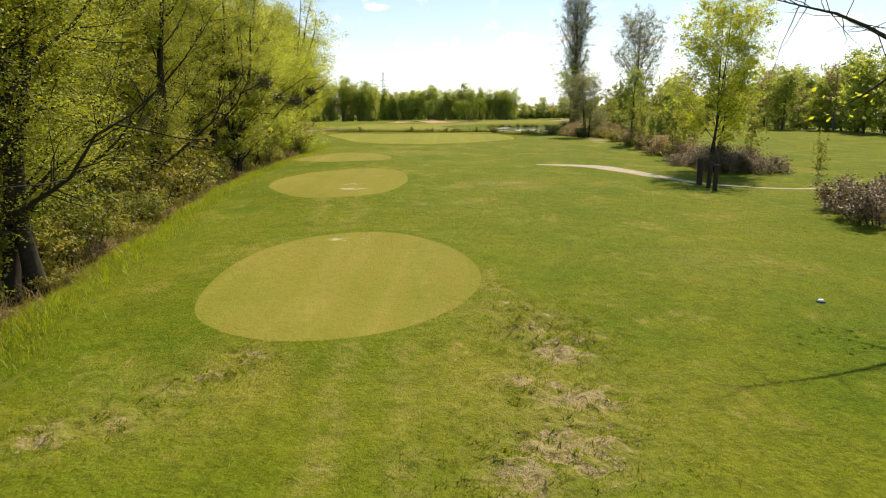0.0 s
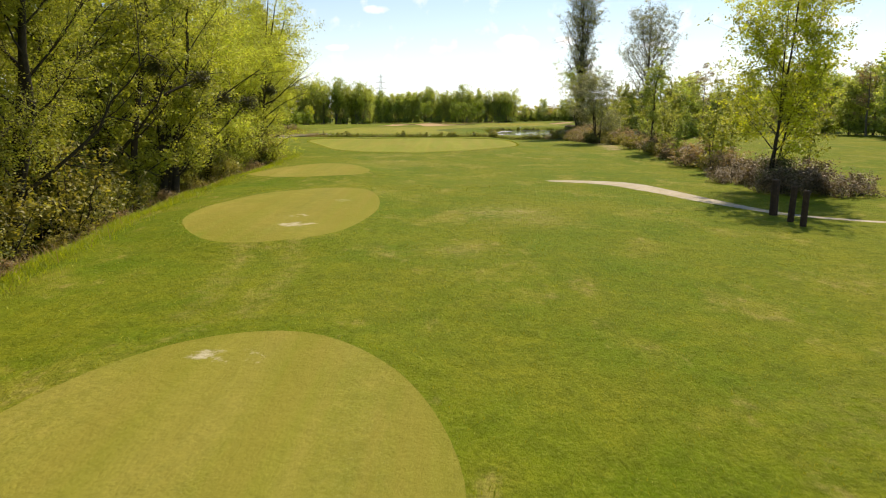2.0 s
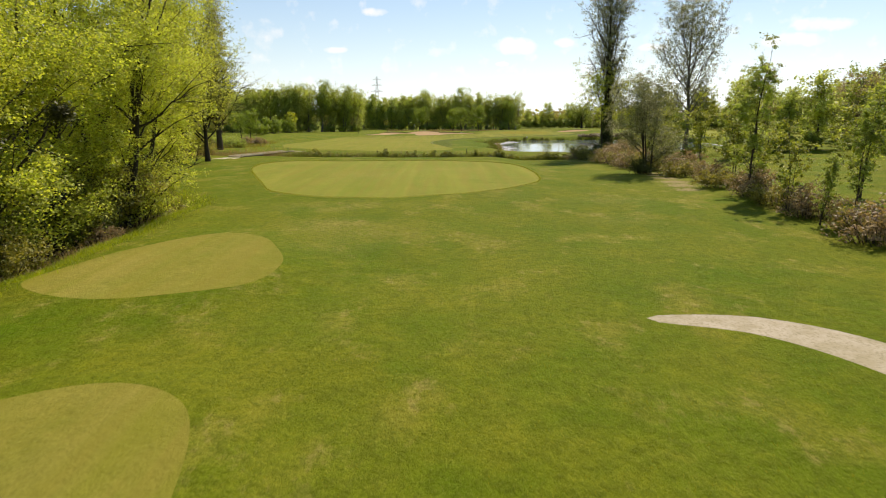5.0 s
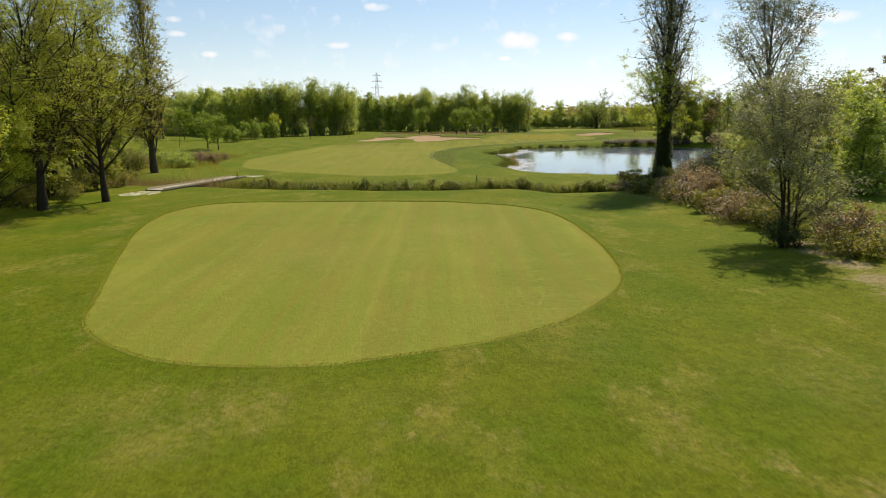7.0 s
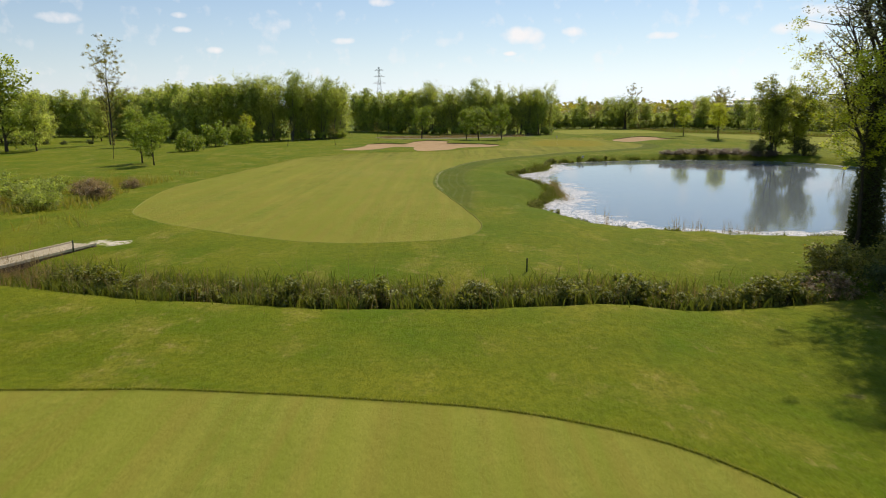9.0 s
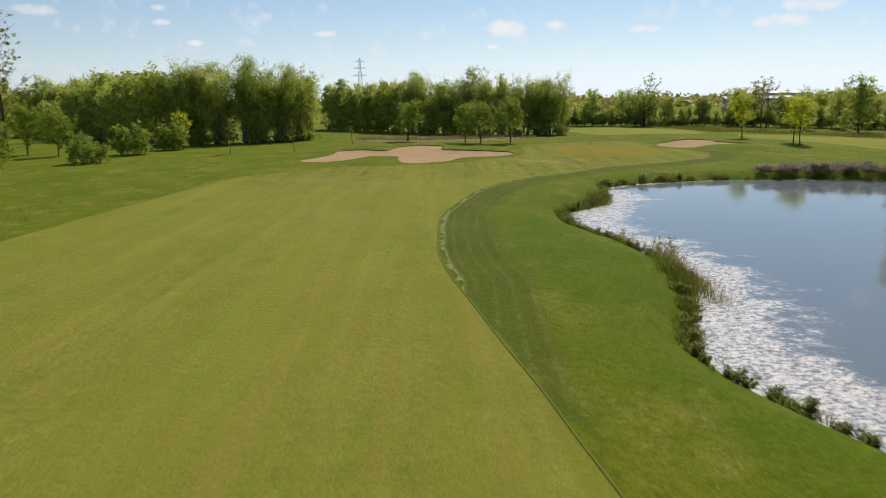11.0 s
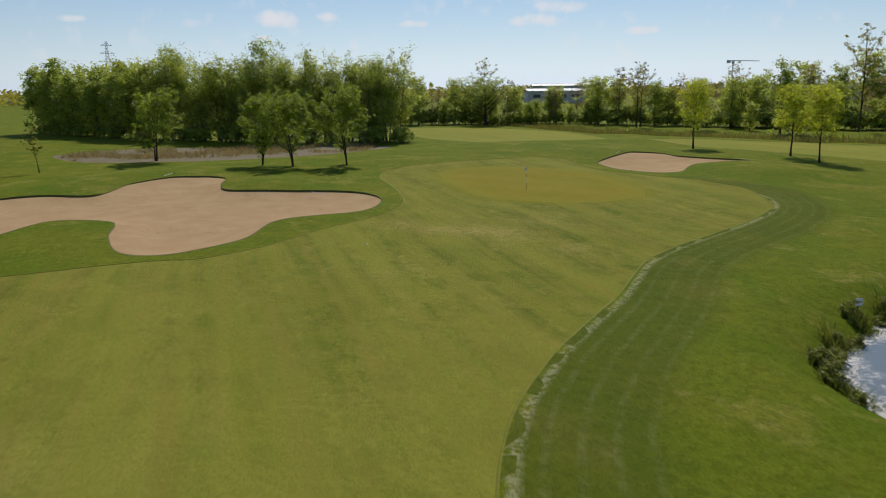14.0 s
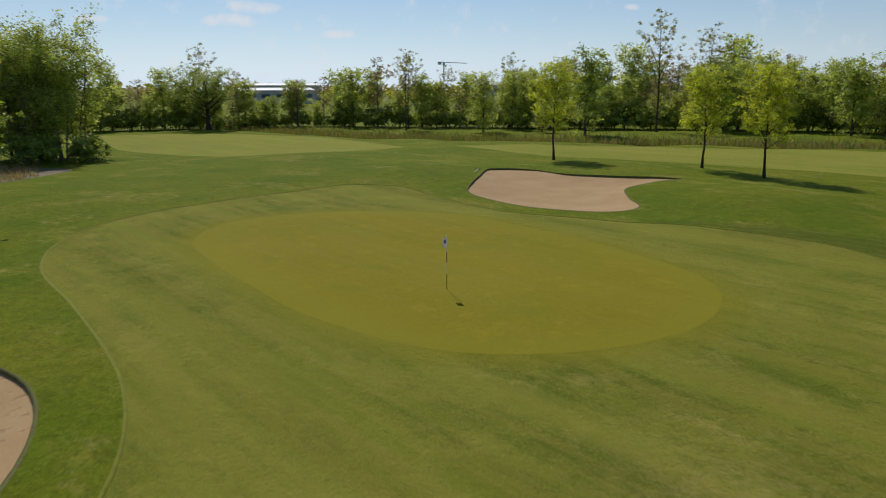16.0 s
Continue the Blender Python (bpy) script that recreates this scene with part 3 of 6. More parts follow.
def part(name, bm, material, parent=None, label=""):
    """Links a bmesh or a mesh as one object under a thing or a part."""
    if isinstance(bm, bpy.types.Mesh):
        me = bm
    else:
        me = bpy.data.meshes.new(name)
        bm.to_mesh(me)
        bm.free()
        me.materials.append(material)
    ob = new(name, me)
    if parent:
        ob.parent = parent
    return tagged(ob, label)


def box(bm, sx, sy, sz, at=(0, 0, 0), turn=0.0, bevel=0.0, lean=0.0):
    r = bmesh.ops.create_cube(bm, size=1.0, matrix=Matrix.Translation(at) @ Euler((lean, 0, turn)).to_matrix().to_4x4() @ Matrix.Diagonal((sx, sy, sz, 1)))
    if bevel:
        bmesh.ops.bevel(bm, geom=list({e for v in r["verts"] for e in v.link_edges}), offset=bevel, segments=2, affect="EDGES")
    return bm


def rod(bm, a, b, r0, r1, sides=8):
    a, b = Vector(a), Vector(b)
    m = Matrix.Translation((a + b) / 2) @ (b - a).to_track_quat("Z", "Y").to_matrix().to_4x4()
    bmesh.ops.create_cone(bm, cap_ends=True, segments=sides, radius1=r0, radius2=r1, depth=(b - a).length, matrix=m)
    return bm


# ---- the ground: one sheet, cut along the outlines ----
def build_ground():
    from mathutils.geometry import delaunay_2d_cdt
    pts, edges = [], []
    for poly in CUTS.values():
        k = len(pts)
        pts += [tuple(p) for p in poly]
        edges += [(k + i, k + (i + 1) % len(poly)) for i in range(len(poly))]

    def grid(x0, x1, y0, y1, s, skip=None):
        xs, ys = np.meshgrid(np.arange(x0, x1 + 0.01, s), np.arange(y0, y1 + 0.01, s))
        g = np.stack([xs.ravel(), ys.ravel()], 1)
        g += np.random.default_rng(int(s * 10)).uniform(-0.3, 0.3, g.shape) * s
        if skip is not None:
            a, b, c, d = skip
            g = g[~((g[:, 0] > a) & (g[:, 0] < b) & (g[:, 1] > c) & (g[:, 1] < d))]
        return g

    free = [grid(-13, 14, 6, 62, 0.55), grid(-8, 5, 7, 22, 0.22), grid(-56, 76, 0, 376, 2.0, (-13, 14, 6, 62)), grid(20, 28, 94, 124, 0.7), grid(8, 26, 268, 290, 0.8), grid(20, 43, 286, 319, 0.8), grid(-160, 200, -60, 520, 8.0, (-56, 76, 0, 376)),
            grid(-600, 700, -300, 1000, 40.0, (-160, 200, -60, 520)), grid(-3200, 3200, -3200, 3200, 400.0, (-600, 700, -300, 1000))]
    for poly in (FAIRWAY, POND, TEE_A, TEE_B, TEE_D):
        d = np.roll(poly, -1, 0) - np.roll(poly, 1, 0)
        nrm = np.stack([d[:, 1], -d[:, 0]], 1) / np.linalg.norm(d, axis=1)[:, None]
        for s in (-0.5, 0.5, 1.1, 2.2, 3.4, 4.6) if poly is FAIRWAY else (-0.5, 0.5, 1.1):
            free.append(poly + nrm * s)
    for line in (DITCH, DITCH_SIDE):
        seg = np.concatenate([a + (b - a) * np.linspace(0, 1, 12, endpoint=False)[:, None] for a, b in zip(line, line[1:])])
        for s in (-3, -1.8, -0.9, 0, 0.9, 1.8, 3):
            free.append(seg + (0, s))
    free = np.concatenate(free)
    keep = np.ones(len(free), bool)
    for poly in CUTS.values():
        keep &= away(poly, free, 0.5) > 0.3
    pts += [tuple(p) for p in free[keep]]
    v, _, f, *_ = delaunay_2d_cdt([Vector(p) for p in pts], edges, [], 0, 1e-4)
    v = np.array([tuple(p) for p in v])
    f = np.array([t for t in f if len(t) == 3], np.int32)
    mid = v[f].mean(1)
    kind = np.full(len(f), "ground", object)
    for name in ("fairway", "fairway_far", "fairway_side", "heath", "path", "gravel_near", "gravel_far", "tee_a", "tee_b", "tee_c", "tee_d", "green", "bunker_a", "bunker_b"):
        kind[inside(CUTS[name], mid)] = name
    return v, height(v), f, kind


G_XY, G_Z, G_F, G_KIND = build_ground()



DIVOTS = [(-6.0, 44.8, 0.75, 0.95), (-5.2, 45.0, 0.5, 0.8), (-6.3, 47.5, 0.7, 0.65), (-4.2, 27.6, 0.6, 0.65), (-3.4, 27.3, 0.5, 0.5), (-5.0, 53.5, 0.8, 0.6), (0.5, 120, 0.9, 0.45), (22, 275, 0.7, 0.6)]
PALE_ROUGH = [(-6.3, 94.2, 1.6, 0.75), (-4.4, 96, 1.8, 0.5), (0.6, 95, 1.2, 0.5), (6.6, 101, 1.6, 0.4), (-10, 95, 1.6, 0.45), (14.7, 97.5, 2.2, 0.5), (4, 49.5, 2.4, 0.7), (5.2, 47, 1.8, 0.55), (1.2, 39.5, 1.2, 0.5), (-5.5, 87, 2.6, 0.7), (-2, 84.5, 2.4, 0.6), (-4, 81, 2.5, 0.4), (13.5, 88.5, 1.2, 0.7), (15, 93, 1.0, 0.4), (2, 12, 2.6, 0.5), (1.5, 17, 1.8, 0.4), (-5.5, 12, 2.0, 0.4), (9, 24, 2.0, 0.35)]
PALE_SPOTS = [(14.8, 282.8, 1.6, 0.9), (16.8, 281.6, 1.7, 1.0), (18.4, 280.2, 1.5, 0.9), (12.4, 285.9, 1.4, 0.6), (18.2, 278.4, 1.4, 0.5), (23, 283.5, 2.4, 0.4), (20.4, 274.6, 0.9, 0.7), (8.6, 273, 1.4, 0.3), (-12, 230, 5, 0.3), (-8, 255, 4, 0.3), (-18, 262, 5, 0.3), (-6, 118, 4, 0.25), (2, 126, 3, 0.25)]
TRACKS = [[(-2.0, 6), (-1.9, 10), (-2.1, 15)], [(-0.4, 6), (-0.6, 10), (-0.9, 15)], [(-4.4, 31), (-4.2, 36), (-5.2, 41)], [(-5.8, 31), (-6.2, 36), (-7.0, 41)], [(-15.5, 102), (-19.8, 120), (-24.5, 136), (-27, 148)]]


def piece_of_ground(kind, name, material, drop=None):
    f = G_F[G_KIND == kind]
    used, idx = np.unique(f, return_inverse=True)
    xy = G_XY[used]
    z = G_Z[used] if drop is None else drop(xy, G_Z[used])
    me = mesh_from(name, np.column_stack([xy, z]), idx.reshape(-1, 3), material, True)
    if drop is None or name != "bunker_sand":
        bare, pale = np.zeros(len(xy)), np.zeros(len(xy))
        for x, y, r, a in WORN if kind == "ground" else DIVOTS:
            bare = np.maximum(bare, a * np.exp(-((xy[:, 0] - x) ** 2 + (xy[:, 1] - y) ** 2) / (r * r)))
        if kind == "fairway":
            me.attributes.new("rim", "FLOAT", "POINT").data.foreach_set("value", smooth(1.6, 0.0, away(GREEN, xy, 3.0)).astype(np.float32))
            me.attributes.new("ring", "FLOAT", "POINT").data.foreach_set("value", away(GREEN, xy, 14.0).astype(np.float32))
            me.attributes.new("wear", "FLOAT", "POINT").data.foreach_set("value", smooth(248, 272, xy[:, 1]).astype(np.float32))
        if kind == "green":
            me.attributes.new("rim", "FLOAT", "POINT").data.foreach_set("value", smooth(2.6, 0.0, away(GREEN, xy, 3.0)).astype(np.float32))
        if kind == "fairway" or kind == "tee_d":
            for x, y, r, a in PALE_SPOTS:
                pale = np.maximum(pale, a * np.exp(-((xy[:, 0] - x) ** 2 + (xy[:, 1] - y) ** 2) / (r * r)))
        if kind == "ground":
            d = away(FAIRWAY, xy, 6.0)
            run = np.interp(xy[:, 1], [176, 204, 286, 306], [0, 1, 1, 0]) * (xy[:, 0] > -8) * ~((xy[:, 0] < 18) & (xy[:, 1] > 278))
            me.attributes.new("dist", "FLOAT", "POINT").data.foreach_set("value", np.where(inside(FAIRWAY, xy), 6.0, np.minimum(6.0, d + 6.0 * (1 - run))).astype(np.float32))
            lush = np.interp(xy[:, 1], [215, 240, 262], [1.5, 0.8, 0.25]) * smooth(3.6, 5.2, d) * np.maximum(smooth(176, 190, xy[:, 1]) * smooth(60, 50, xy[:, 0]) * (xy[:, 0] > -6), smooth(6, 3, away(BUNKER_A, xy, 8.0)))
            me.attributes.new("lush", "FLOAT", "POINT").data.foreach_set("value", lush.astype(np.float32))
            for x, y, r, a in PALE_ROUGH:
                pale = np.maximum(pale, a * np.exp(-((xy[:, 0] - x) ** 2 + (xy[:, 1] - y) ** 2) / (r * r)))
            for line in TRACKS:
                pale = np.maximum(pale, 0.45 * smooth(0.5, 0.1, away(np.array(line, float), xy, 1.0, False)))
        for key, val in (("bare", bare), ("pale", pale)):
            me.attributes.new(key, "FLOAT", "POINT").data.foreach_set("value", val.astype(np.float32))
    return new(name, me)


def structure(ob, label, category):
    return tagged(ob, label, category, "", "structure")


def outward(poly):
    d = np.roll(poly, -1, 0) - np.roll(poly, 1, 0)
    nrm = np.stack([d[:, 1], -d[:, 0]], 1) / np.linalg.norm(d, axis=1)[:, None]
    turn = np.sum(poly[:, 0] * np.roll(poly[:, 1], -1) - poly[:, 1] * np.roll(poly[:, 0], -1))
    return nrm if turn > 0 else -nrm


def edge_strip(name, poly, low, rise, material, label, category):
    """The standing edge of uncut turf round a lower piece of ground."""
    nrm = outward(poly)
    top = np.column_stack([poly, height(poly) + rise])
    over = np.column_stack([poly + nrm * 0.1, height(poly + nrm * 0.1) + 0.006])
    n = len(poly)
    i, j = np.arange(n), (np.arange(n) + 1) % n
    f = np.concatenate([np.stack([i, j, j + n, i + n], 1), np.stack([i + 2 * n, j + 2 * n, j, i], 1)])
    return structure(new(name, mesh_from(name, np.concatenate([top, np.column_stack([poly, low]), over]), f, material)), label, category)


MOWN = 0.03
SHORT = 0.012
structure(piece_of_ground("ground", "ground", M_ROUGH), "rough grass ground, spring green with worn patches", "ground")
for kind, name, material, label in (
        ("tee_a", "tee", M_TEE, "raised closely mown tee, yellowish turf"), ("tee_b", "tee", M_TEE, "raised oval mown tee with sanded divots"),
        ("tee_c", "tee", M_TEE, "small raised oval mown tee"), ("tee_d", "tee", M_FAIR, "long wide mown tee before the ditch"),
        ("fairway", "fairway", M_APRON, "pale green mown fairway with soft stripes"), ("fairway_far", "fairway", M_FAIR, "pale mown fairway before the oak"),
        ("fairway_side", "fairway", M_FAIR, "pale mown fairway beside the young trees")):
    low = MOWN if kind == "tee_d" else SHORT
    flush = kind in ("tee_a", "tee_b", "tee_c")
    structure(piece_of_ground(kind, name, material, None if flush else (lambda xy, z: z - low)), label, name)
    if not flush:
        edge_strip("turf_edge", CUTS[kind], height(CUTS[kind]) - low, 0.006, M_EDGE, "standing edge of uncut turf round the mown grass", "turf edge")
structure(piece_of_ground("green", "putting_green", M_GREEN, lambda xy, z: z - SHORT), "smooth olive putting green around the flag", "green")
structure(piece_of_ground("path", "path", M_PATH), "pale gravel path through the rough", "path")
structure(piece_of_ground("gravel_near", "path", M_CHALK), "whitish gravel patch at the footbridge", "path")
structure(piece_of_ground("gravel_far", "path", M_CHALK), "whitish gravel patch at the footbridge", "path")
structure(piece_of_ground("heath", "heath", M_HEATH), "brown dry heath before the wood", "ground")


def build_bunker(kind, poly, label):
    nrm = outward(poly)
    lip = 0.04 + 0.11 * np.clip(nrm @ np.array([0.35, 0.94]) + 0.1, 0, 1)

    def drop(xy, z):
        near = np.argmin(((xy[:, None] - poly[None]) ** 2).sum(-1), axis=1)
        s = smooth(0, 3.0, away(poly, xy, 6.0))
        return z - (lip[near] * (1 - s) + 0.5 * s)

    structure(piece_of_ground(kind, "bunker_sand", M_SAND, drop), label, "bunker")
    edge_strip("bunker_lip", poly, drop(poly, height(poly)) - 0.02, 0.03, M_LIP, "dark turf lip of the bunker", "bunker")


build_bunker("bunker_a", BUNKER_A, "large winding sand bunker, pale pinkish sand")
build_bunker("bunker_b", BUNKER_B, "small sand bunker beside the green")


def water_material():
    n = Nodes("pond_water", 0.04, 0.5)
    n.b.inputs["IOR"].default_value = 1.33
    shore = n.attr("shore")
    scum = n.math("ADD", shore, n.ramp(n.noise(0.35, 9.0, rough=0.75), 0.25, 0.75, -0.5, 0.5))
    scum = n.math("MULTIPLY", n.ramp(scum, 0.34, 0.6), n.ramp(n.noise(3.2, 8.0, (1, 1.6, 1), rough=0.82), 0.43, 0.56, 0.0, 1.0))
    # blue-grey water colour carries part of the sky's reflection; scum lies over it
    col = n.mix(scum, rgb(0.17, 0.205, 0.215), rgb(0.66, 0.62, 0.57))
    n.put(n.b.inputs["Roughness"], n.ramp(scum, 0, 1, 0.05, 0.6))
    n.bump(n.noise(2.2, 3.0), 0.06, 0.05)
    return n.base(col)


def scum_cover(poly, v):
    """How thickly the scum lies: a thin line all round, broad on the windward bank towards the tees."""
    d, x, y = away(poly, v, 14.0), v[:, 0], v[:, 1]
    wind = np.maximum(smooth(32, 22, x) * smooth(258, 250, y) * smooth(184, 190, y), np.exp(-(((x - 13) / 8) ** 2 + ((y - 190) / 8) ** 2)))
    return np.maximum(np.where(y < 192, 1.1 * smooth(6.2, 2.6, d), 0.75 * smooth(1.8, 0.3, d)), wind * (0.92 - 0.125 * d)) + 0.16 * smooth(30, 14, x)


def build_water(name, poly, material, z, label):
    from mathutils.geometry import delaunay_2d_cdt
    xs, ys = np.meshgrid(np.arange(poly[:, 0].min(), poly[:, 0].max(), 1.5), np.arange(poly[:, 1].min(), poly[:, 1].max(), 1.5))
    g = np.stack([xs.ravel(), ys.ravel()], 1)
    g = g[inside(poly, g) & (away(poly, g, 1.0) > 0.5)]
    pts = np.concatenate([poly, g])
    v, _, f, *_ = delaunay_2d_cdt([Vector(p) for p in pts], [(i, (i + 1) % len(poly)) for i in range(len(poly))], [], 1, 1e-4)
    v = np.array([tuple(p) for p in v])
    me = mesh_from(name, np.column_stack([v, np.full(len(v), z)]), np.array([t for t in f if len(t) == 3]), material, True)
    me.attributes.new("shore", "FLOAT", "POINT").data.foreach_set("value", scum_cover(poly, v).astype(np.float32))
    return structure(new(name, me), label, "water")


M_WATER = water_material()
build_water("water", closed_curve(POND[::6], 1.0), M_WATER, WATER_Z, "still pond with pale scum along its banks")


# ---- plants ----
def tubes(lines, sides):
    """Tapered tubes along polylines: (points, radii) pairs."""
    V, F, k = [], [], 0
    ang = np.linspace(0, 2 * math.pi, sides, endpoint=False)
    for p, r in lines:
        p = np.asarray(p, float)
        d = np.gradient(p, axis=0)
        d /= np.linalg.norm(d, axis=1)[:, None] + 1e-9
        ref = np.where(np.abs(d[:, 2:3]) > 0.9, [[1.0, 0, 0]], [[0, 0, 1.0]])
        u = np.cross(d, ref)
        u /= np.linalg.norm(u, axis=1)[:, None] + 1e-9
        w = np.cross(d, u)
        ring = p[:, None] + np.asarray(r)[:, None, None] * (u[:, None] * np.cos(ang)[:, None] + w[:, None] * np.sin(ang)[:, None])
        n = len(p)
        V.append(ring.reshape(-1, 3))
        i, j = np.meshgrid(np.arange(n - 1), np.arange(sides), indexing="ij")
        a, b = k + i * sides + j, k + i * sides + (j + 1) % sides
        F.append(np.stack([a, b, b + sides, a + sides], -1).reshape(-1, 4))
        k += n * sides
    return np.concatenate(V), np.concatenate(F)


def leaf_quads(rng, centres, size, long=1.6, droop=0.0, three=False):
    """A small leaf at each place, turned at random but facing rather up than down."""
    n = len(centres)
    face = rng.normal(size=(n, 3))
    face[:, 2] = np.abs(face[:, 2]) + 0.6
    a = np.cross(face, rng.normal(size=(n, 3)))
    a[:, 2] -= droop
    a /= np.linalg.norm(a, axis=1)[:, None] + 1e-9
    b = np.cross(a, face)
    b /= np.linalg.norm(b, axis=1)[:, None] + 1e-9
    s = (size * rng.uniform(0.6, 1.4, n))[:, None]
    c = np.cross(a, b) * s * 0.12
    a, b = a * s * long / 2, b * s / 2
    if three:
        return np.stack([centres - a, centres + a * 0.6 + b * 1.2, centres + a * 0.6 - b * 1.2], 1).reshape(-1, 3), np.arange(3 * n).reshape(-1, 3)
    V = np.stack([centres - a, centres + b * 0.9 + c, centres + a, centres - b * 0.9 + c], 1).reshape(-1, 3)
    return V, np.arange(4 * n).reshape(-1, 4)


def grow(rng, H, r0, base, spread, limbs, twigs, rise, shape, lean=0.0, stems=1, wander=0.06, droop=0.0):
    """Trunk, limbs and twigs as polylines, and the twig points on which leaves sit."""
    lines, soft = [], []
    for s in range(stems):
        ang = rng.uniform(0, 6.28)
        tilt = (lean if stems == 1 else rng.uniform(0.06, 0.22)) * H
        Hs = H * (1 if s == 0 else rng.uniform(0.7, 0.98))
        k = np.linspace(0, 1, 9)
        off = np.cumsum(rng.normal(0, wander * H / 9, (9, 2)), axis=0)
        off -= off[0]
        trunk = np.column_stack([off[:, 0] + math.cos(ang) * tilt * k**1.3, off[:, 1] + math.sin(ang) * tilt * k**1.3, Hs * k])
        if stems > 1:
            trunk[:, :2] += np.array([math.cos(ang), math.sin(ang)]) * r0 * 1.6
        rs = r0 / math.sqrt(stems)
        rad = rs * (1 - 0.93 * k**0.9)
        rad[0] *= 1.35
        lines.append((trunk, rad, 0))
        n1 = max(4, limbs // stems)
        for i in range(n1):
            f = base + (0.97 - base) * ((i + rng.uniform(0, 1)) / n1)
            p0 = np.array([np.interp(f, k, trunk[:, c]) for c in range(3)])
            g = (f - base) / (1 - base)
            L = spread * shape(g) * rng.uniform(0.75, 1.2)
            yaw = i * 2.4 + rng.uniform(-0.5, 0.5)
            up = rise * rng.uniform(0.7, 1.3) + 0.5 * g
            d = np.array([math.cos(yaw), math.sin(yaw), up])
            d /= np.linalg.norm(d)
            m = np.linspace(0, 1, 6)[:, None]
            limb = p0 + d * L * m + np.array([0, 0, 1.0]) * L * (0.18 * m**2 - droop * m**2.2) + np.cumsum(rng.normal(0, 0.035 * L, (6, 3)), axis=0) * m
            r1 = max(0.012, 0.45 * np.interp(f, k, rad)) * (0.6 + 0.4 * L / max(spread, 0.1))
            lines.append((limb, r1 * (1 - 0.85 * m[:, 0]), 1))
            for j in range(twigs):
                q = rng.uniform(0.25, 1.0)
                t0 = np.array([np.interp(q, m[:, 0], limb[:, c]) for c in range(3)])
                td = d + rng.normal(0, 0.75, 3)
                td /= np.linalg.norm(td)
                TL = L * rng.uniform(0.22, 0.5)
                mm = np.linspace(0, 1, 4)[:, None]
                tw = t0 + td * TL * mm + np.array([0, 0, 1.0]) * TL * (0.12 - droop * 1.2) * mm**2
                lines.append((tw, 0.35 * r1 * (1 - 0.8 * mm[:, 0]), 2))
                soft.append(tw)
    return lines, np.array(soft)


def leaf_places(rng, soft, count, fuzz, per=26, tall=0.7):
    """Places for leaves, in uneven sprays along the twigs with gaps between them, and each spray's tone."""
    share = np.linalg.norm(soft[:, -1] - soft[:, 0], axis=1) ** 1.4
    sprays = max(4, count // per)
    i = rng.choice(len(soft), sprays, p=share / share.sum())
    q = rng.uniform(0.1, 1.0, sprays) * 2.999
    a = q.astype(int)
    mid = soft[i, a] + (soft[i, a + 1] - soft[i, a]) * (q - a)[:, None] + rng.normal(0, 0.75 * fuzz, (sprays, 3)) * np.array([1, 1, 0.8])
    wide = 0.46 * fuzz * rng.uniform(0.5, 1.5, sprays)
    tone = rng.uniform(-1, 1, sprays)
    k = rng.integers(0, sprays, count)
    return mid[k] + rng.normal(0, 1, (count, 3)) * wide[k, None] * np.array([1, 1, tall]), tone[k]


VASE = lambda g: 0.75 + 0.5 * g - 0.75 * g * g
ROUND = lambda g: math.sin(math.pi * min(1.0, 0.12 + 0.88 * g)) ** 0.6 * (1.05 - 0.3 * g)
SPIRE = lambda g: (0.55 + 0.9 * g - 1.25 * g * g)
WIDE = lambda g: 1.0 - 0.45 * g


def leaf_mesh(name, rng, places, tone, low, size, leaf, long=1.6, droop=0.0, three=False):
    """The leaves of a crown as one mesh, with the tone of its spray on every leaf."""
    keep = places[:, 2] > low
    v, f = leaf_quads(rng, places[keep], size, long, droop, three)
    me = mesh_from(name, v, f, leaf)
    me.attributes.new("tone", "FLOAT", "POINT").data.foreach_set("value", np.repeat(tone[keep], f.shape[1]).astype(np.float32))
    return me


def make_tree(name, seed, H, r0, base, spread, limbs, twigs, rise, shape, leaves, size, fuzz, bark, leaf, label, category="tree", lean=0.0, stems=1, droop=0.0, wander=0.06, twig_sides=3, long=1.6, far=False, three=None, tall=0.7):
    """A tree at the origin: an Empty with a trunk, which bears the limbs, and a crown of leaves."""
    rng = np.random.default_rng(seed)
    lines, soft = grow(rng, H, r0, base, spread, limbs, twigs, rise, shape, lean, stems, wander, droop)
    root = new(name)
    root.empty_display_size = 0.3
    V, F, k = [], [], 0
    for level, sides in ((0, 6 if far else 8), (1, 3 if far else 5), (2, twig_sides)):
        some = [(p, r) for p, r, l in lines if l == level and sides]
        if not some:
            continue
        v, f = tubes(some, sides)
        V.append(v), F.append(f + k)
        k += len(v)
    part("trunk", mesh_from("trunk", np.concatenate(V), np.concatenate(F), bark, True), None, root)
    if leaves:
        c, tone = leaf_places(rng, soft, leaves, fuzz, tall=tall)
        part("crown", leaf_mesh("crown", rng, c, tone, 0.15, size, leaf, long, droop * 2, far if three is None else three), None, root)
    return tagged(root, label, category)


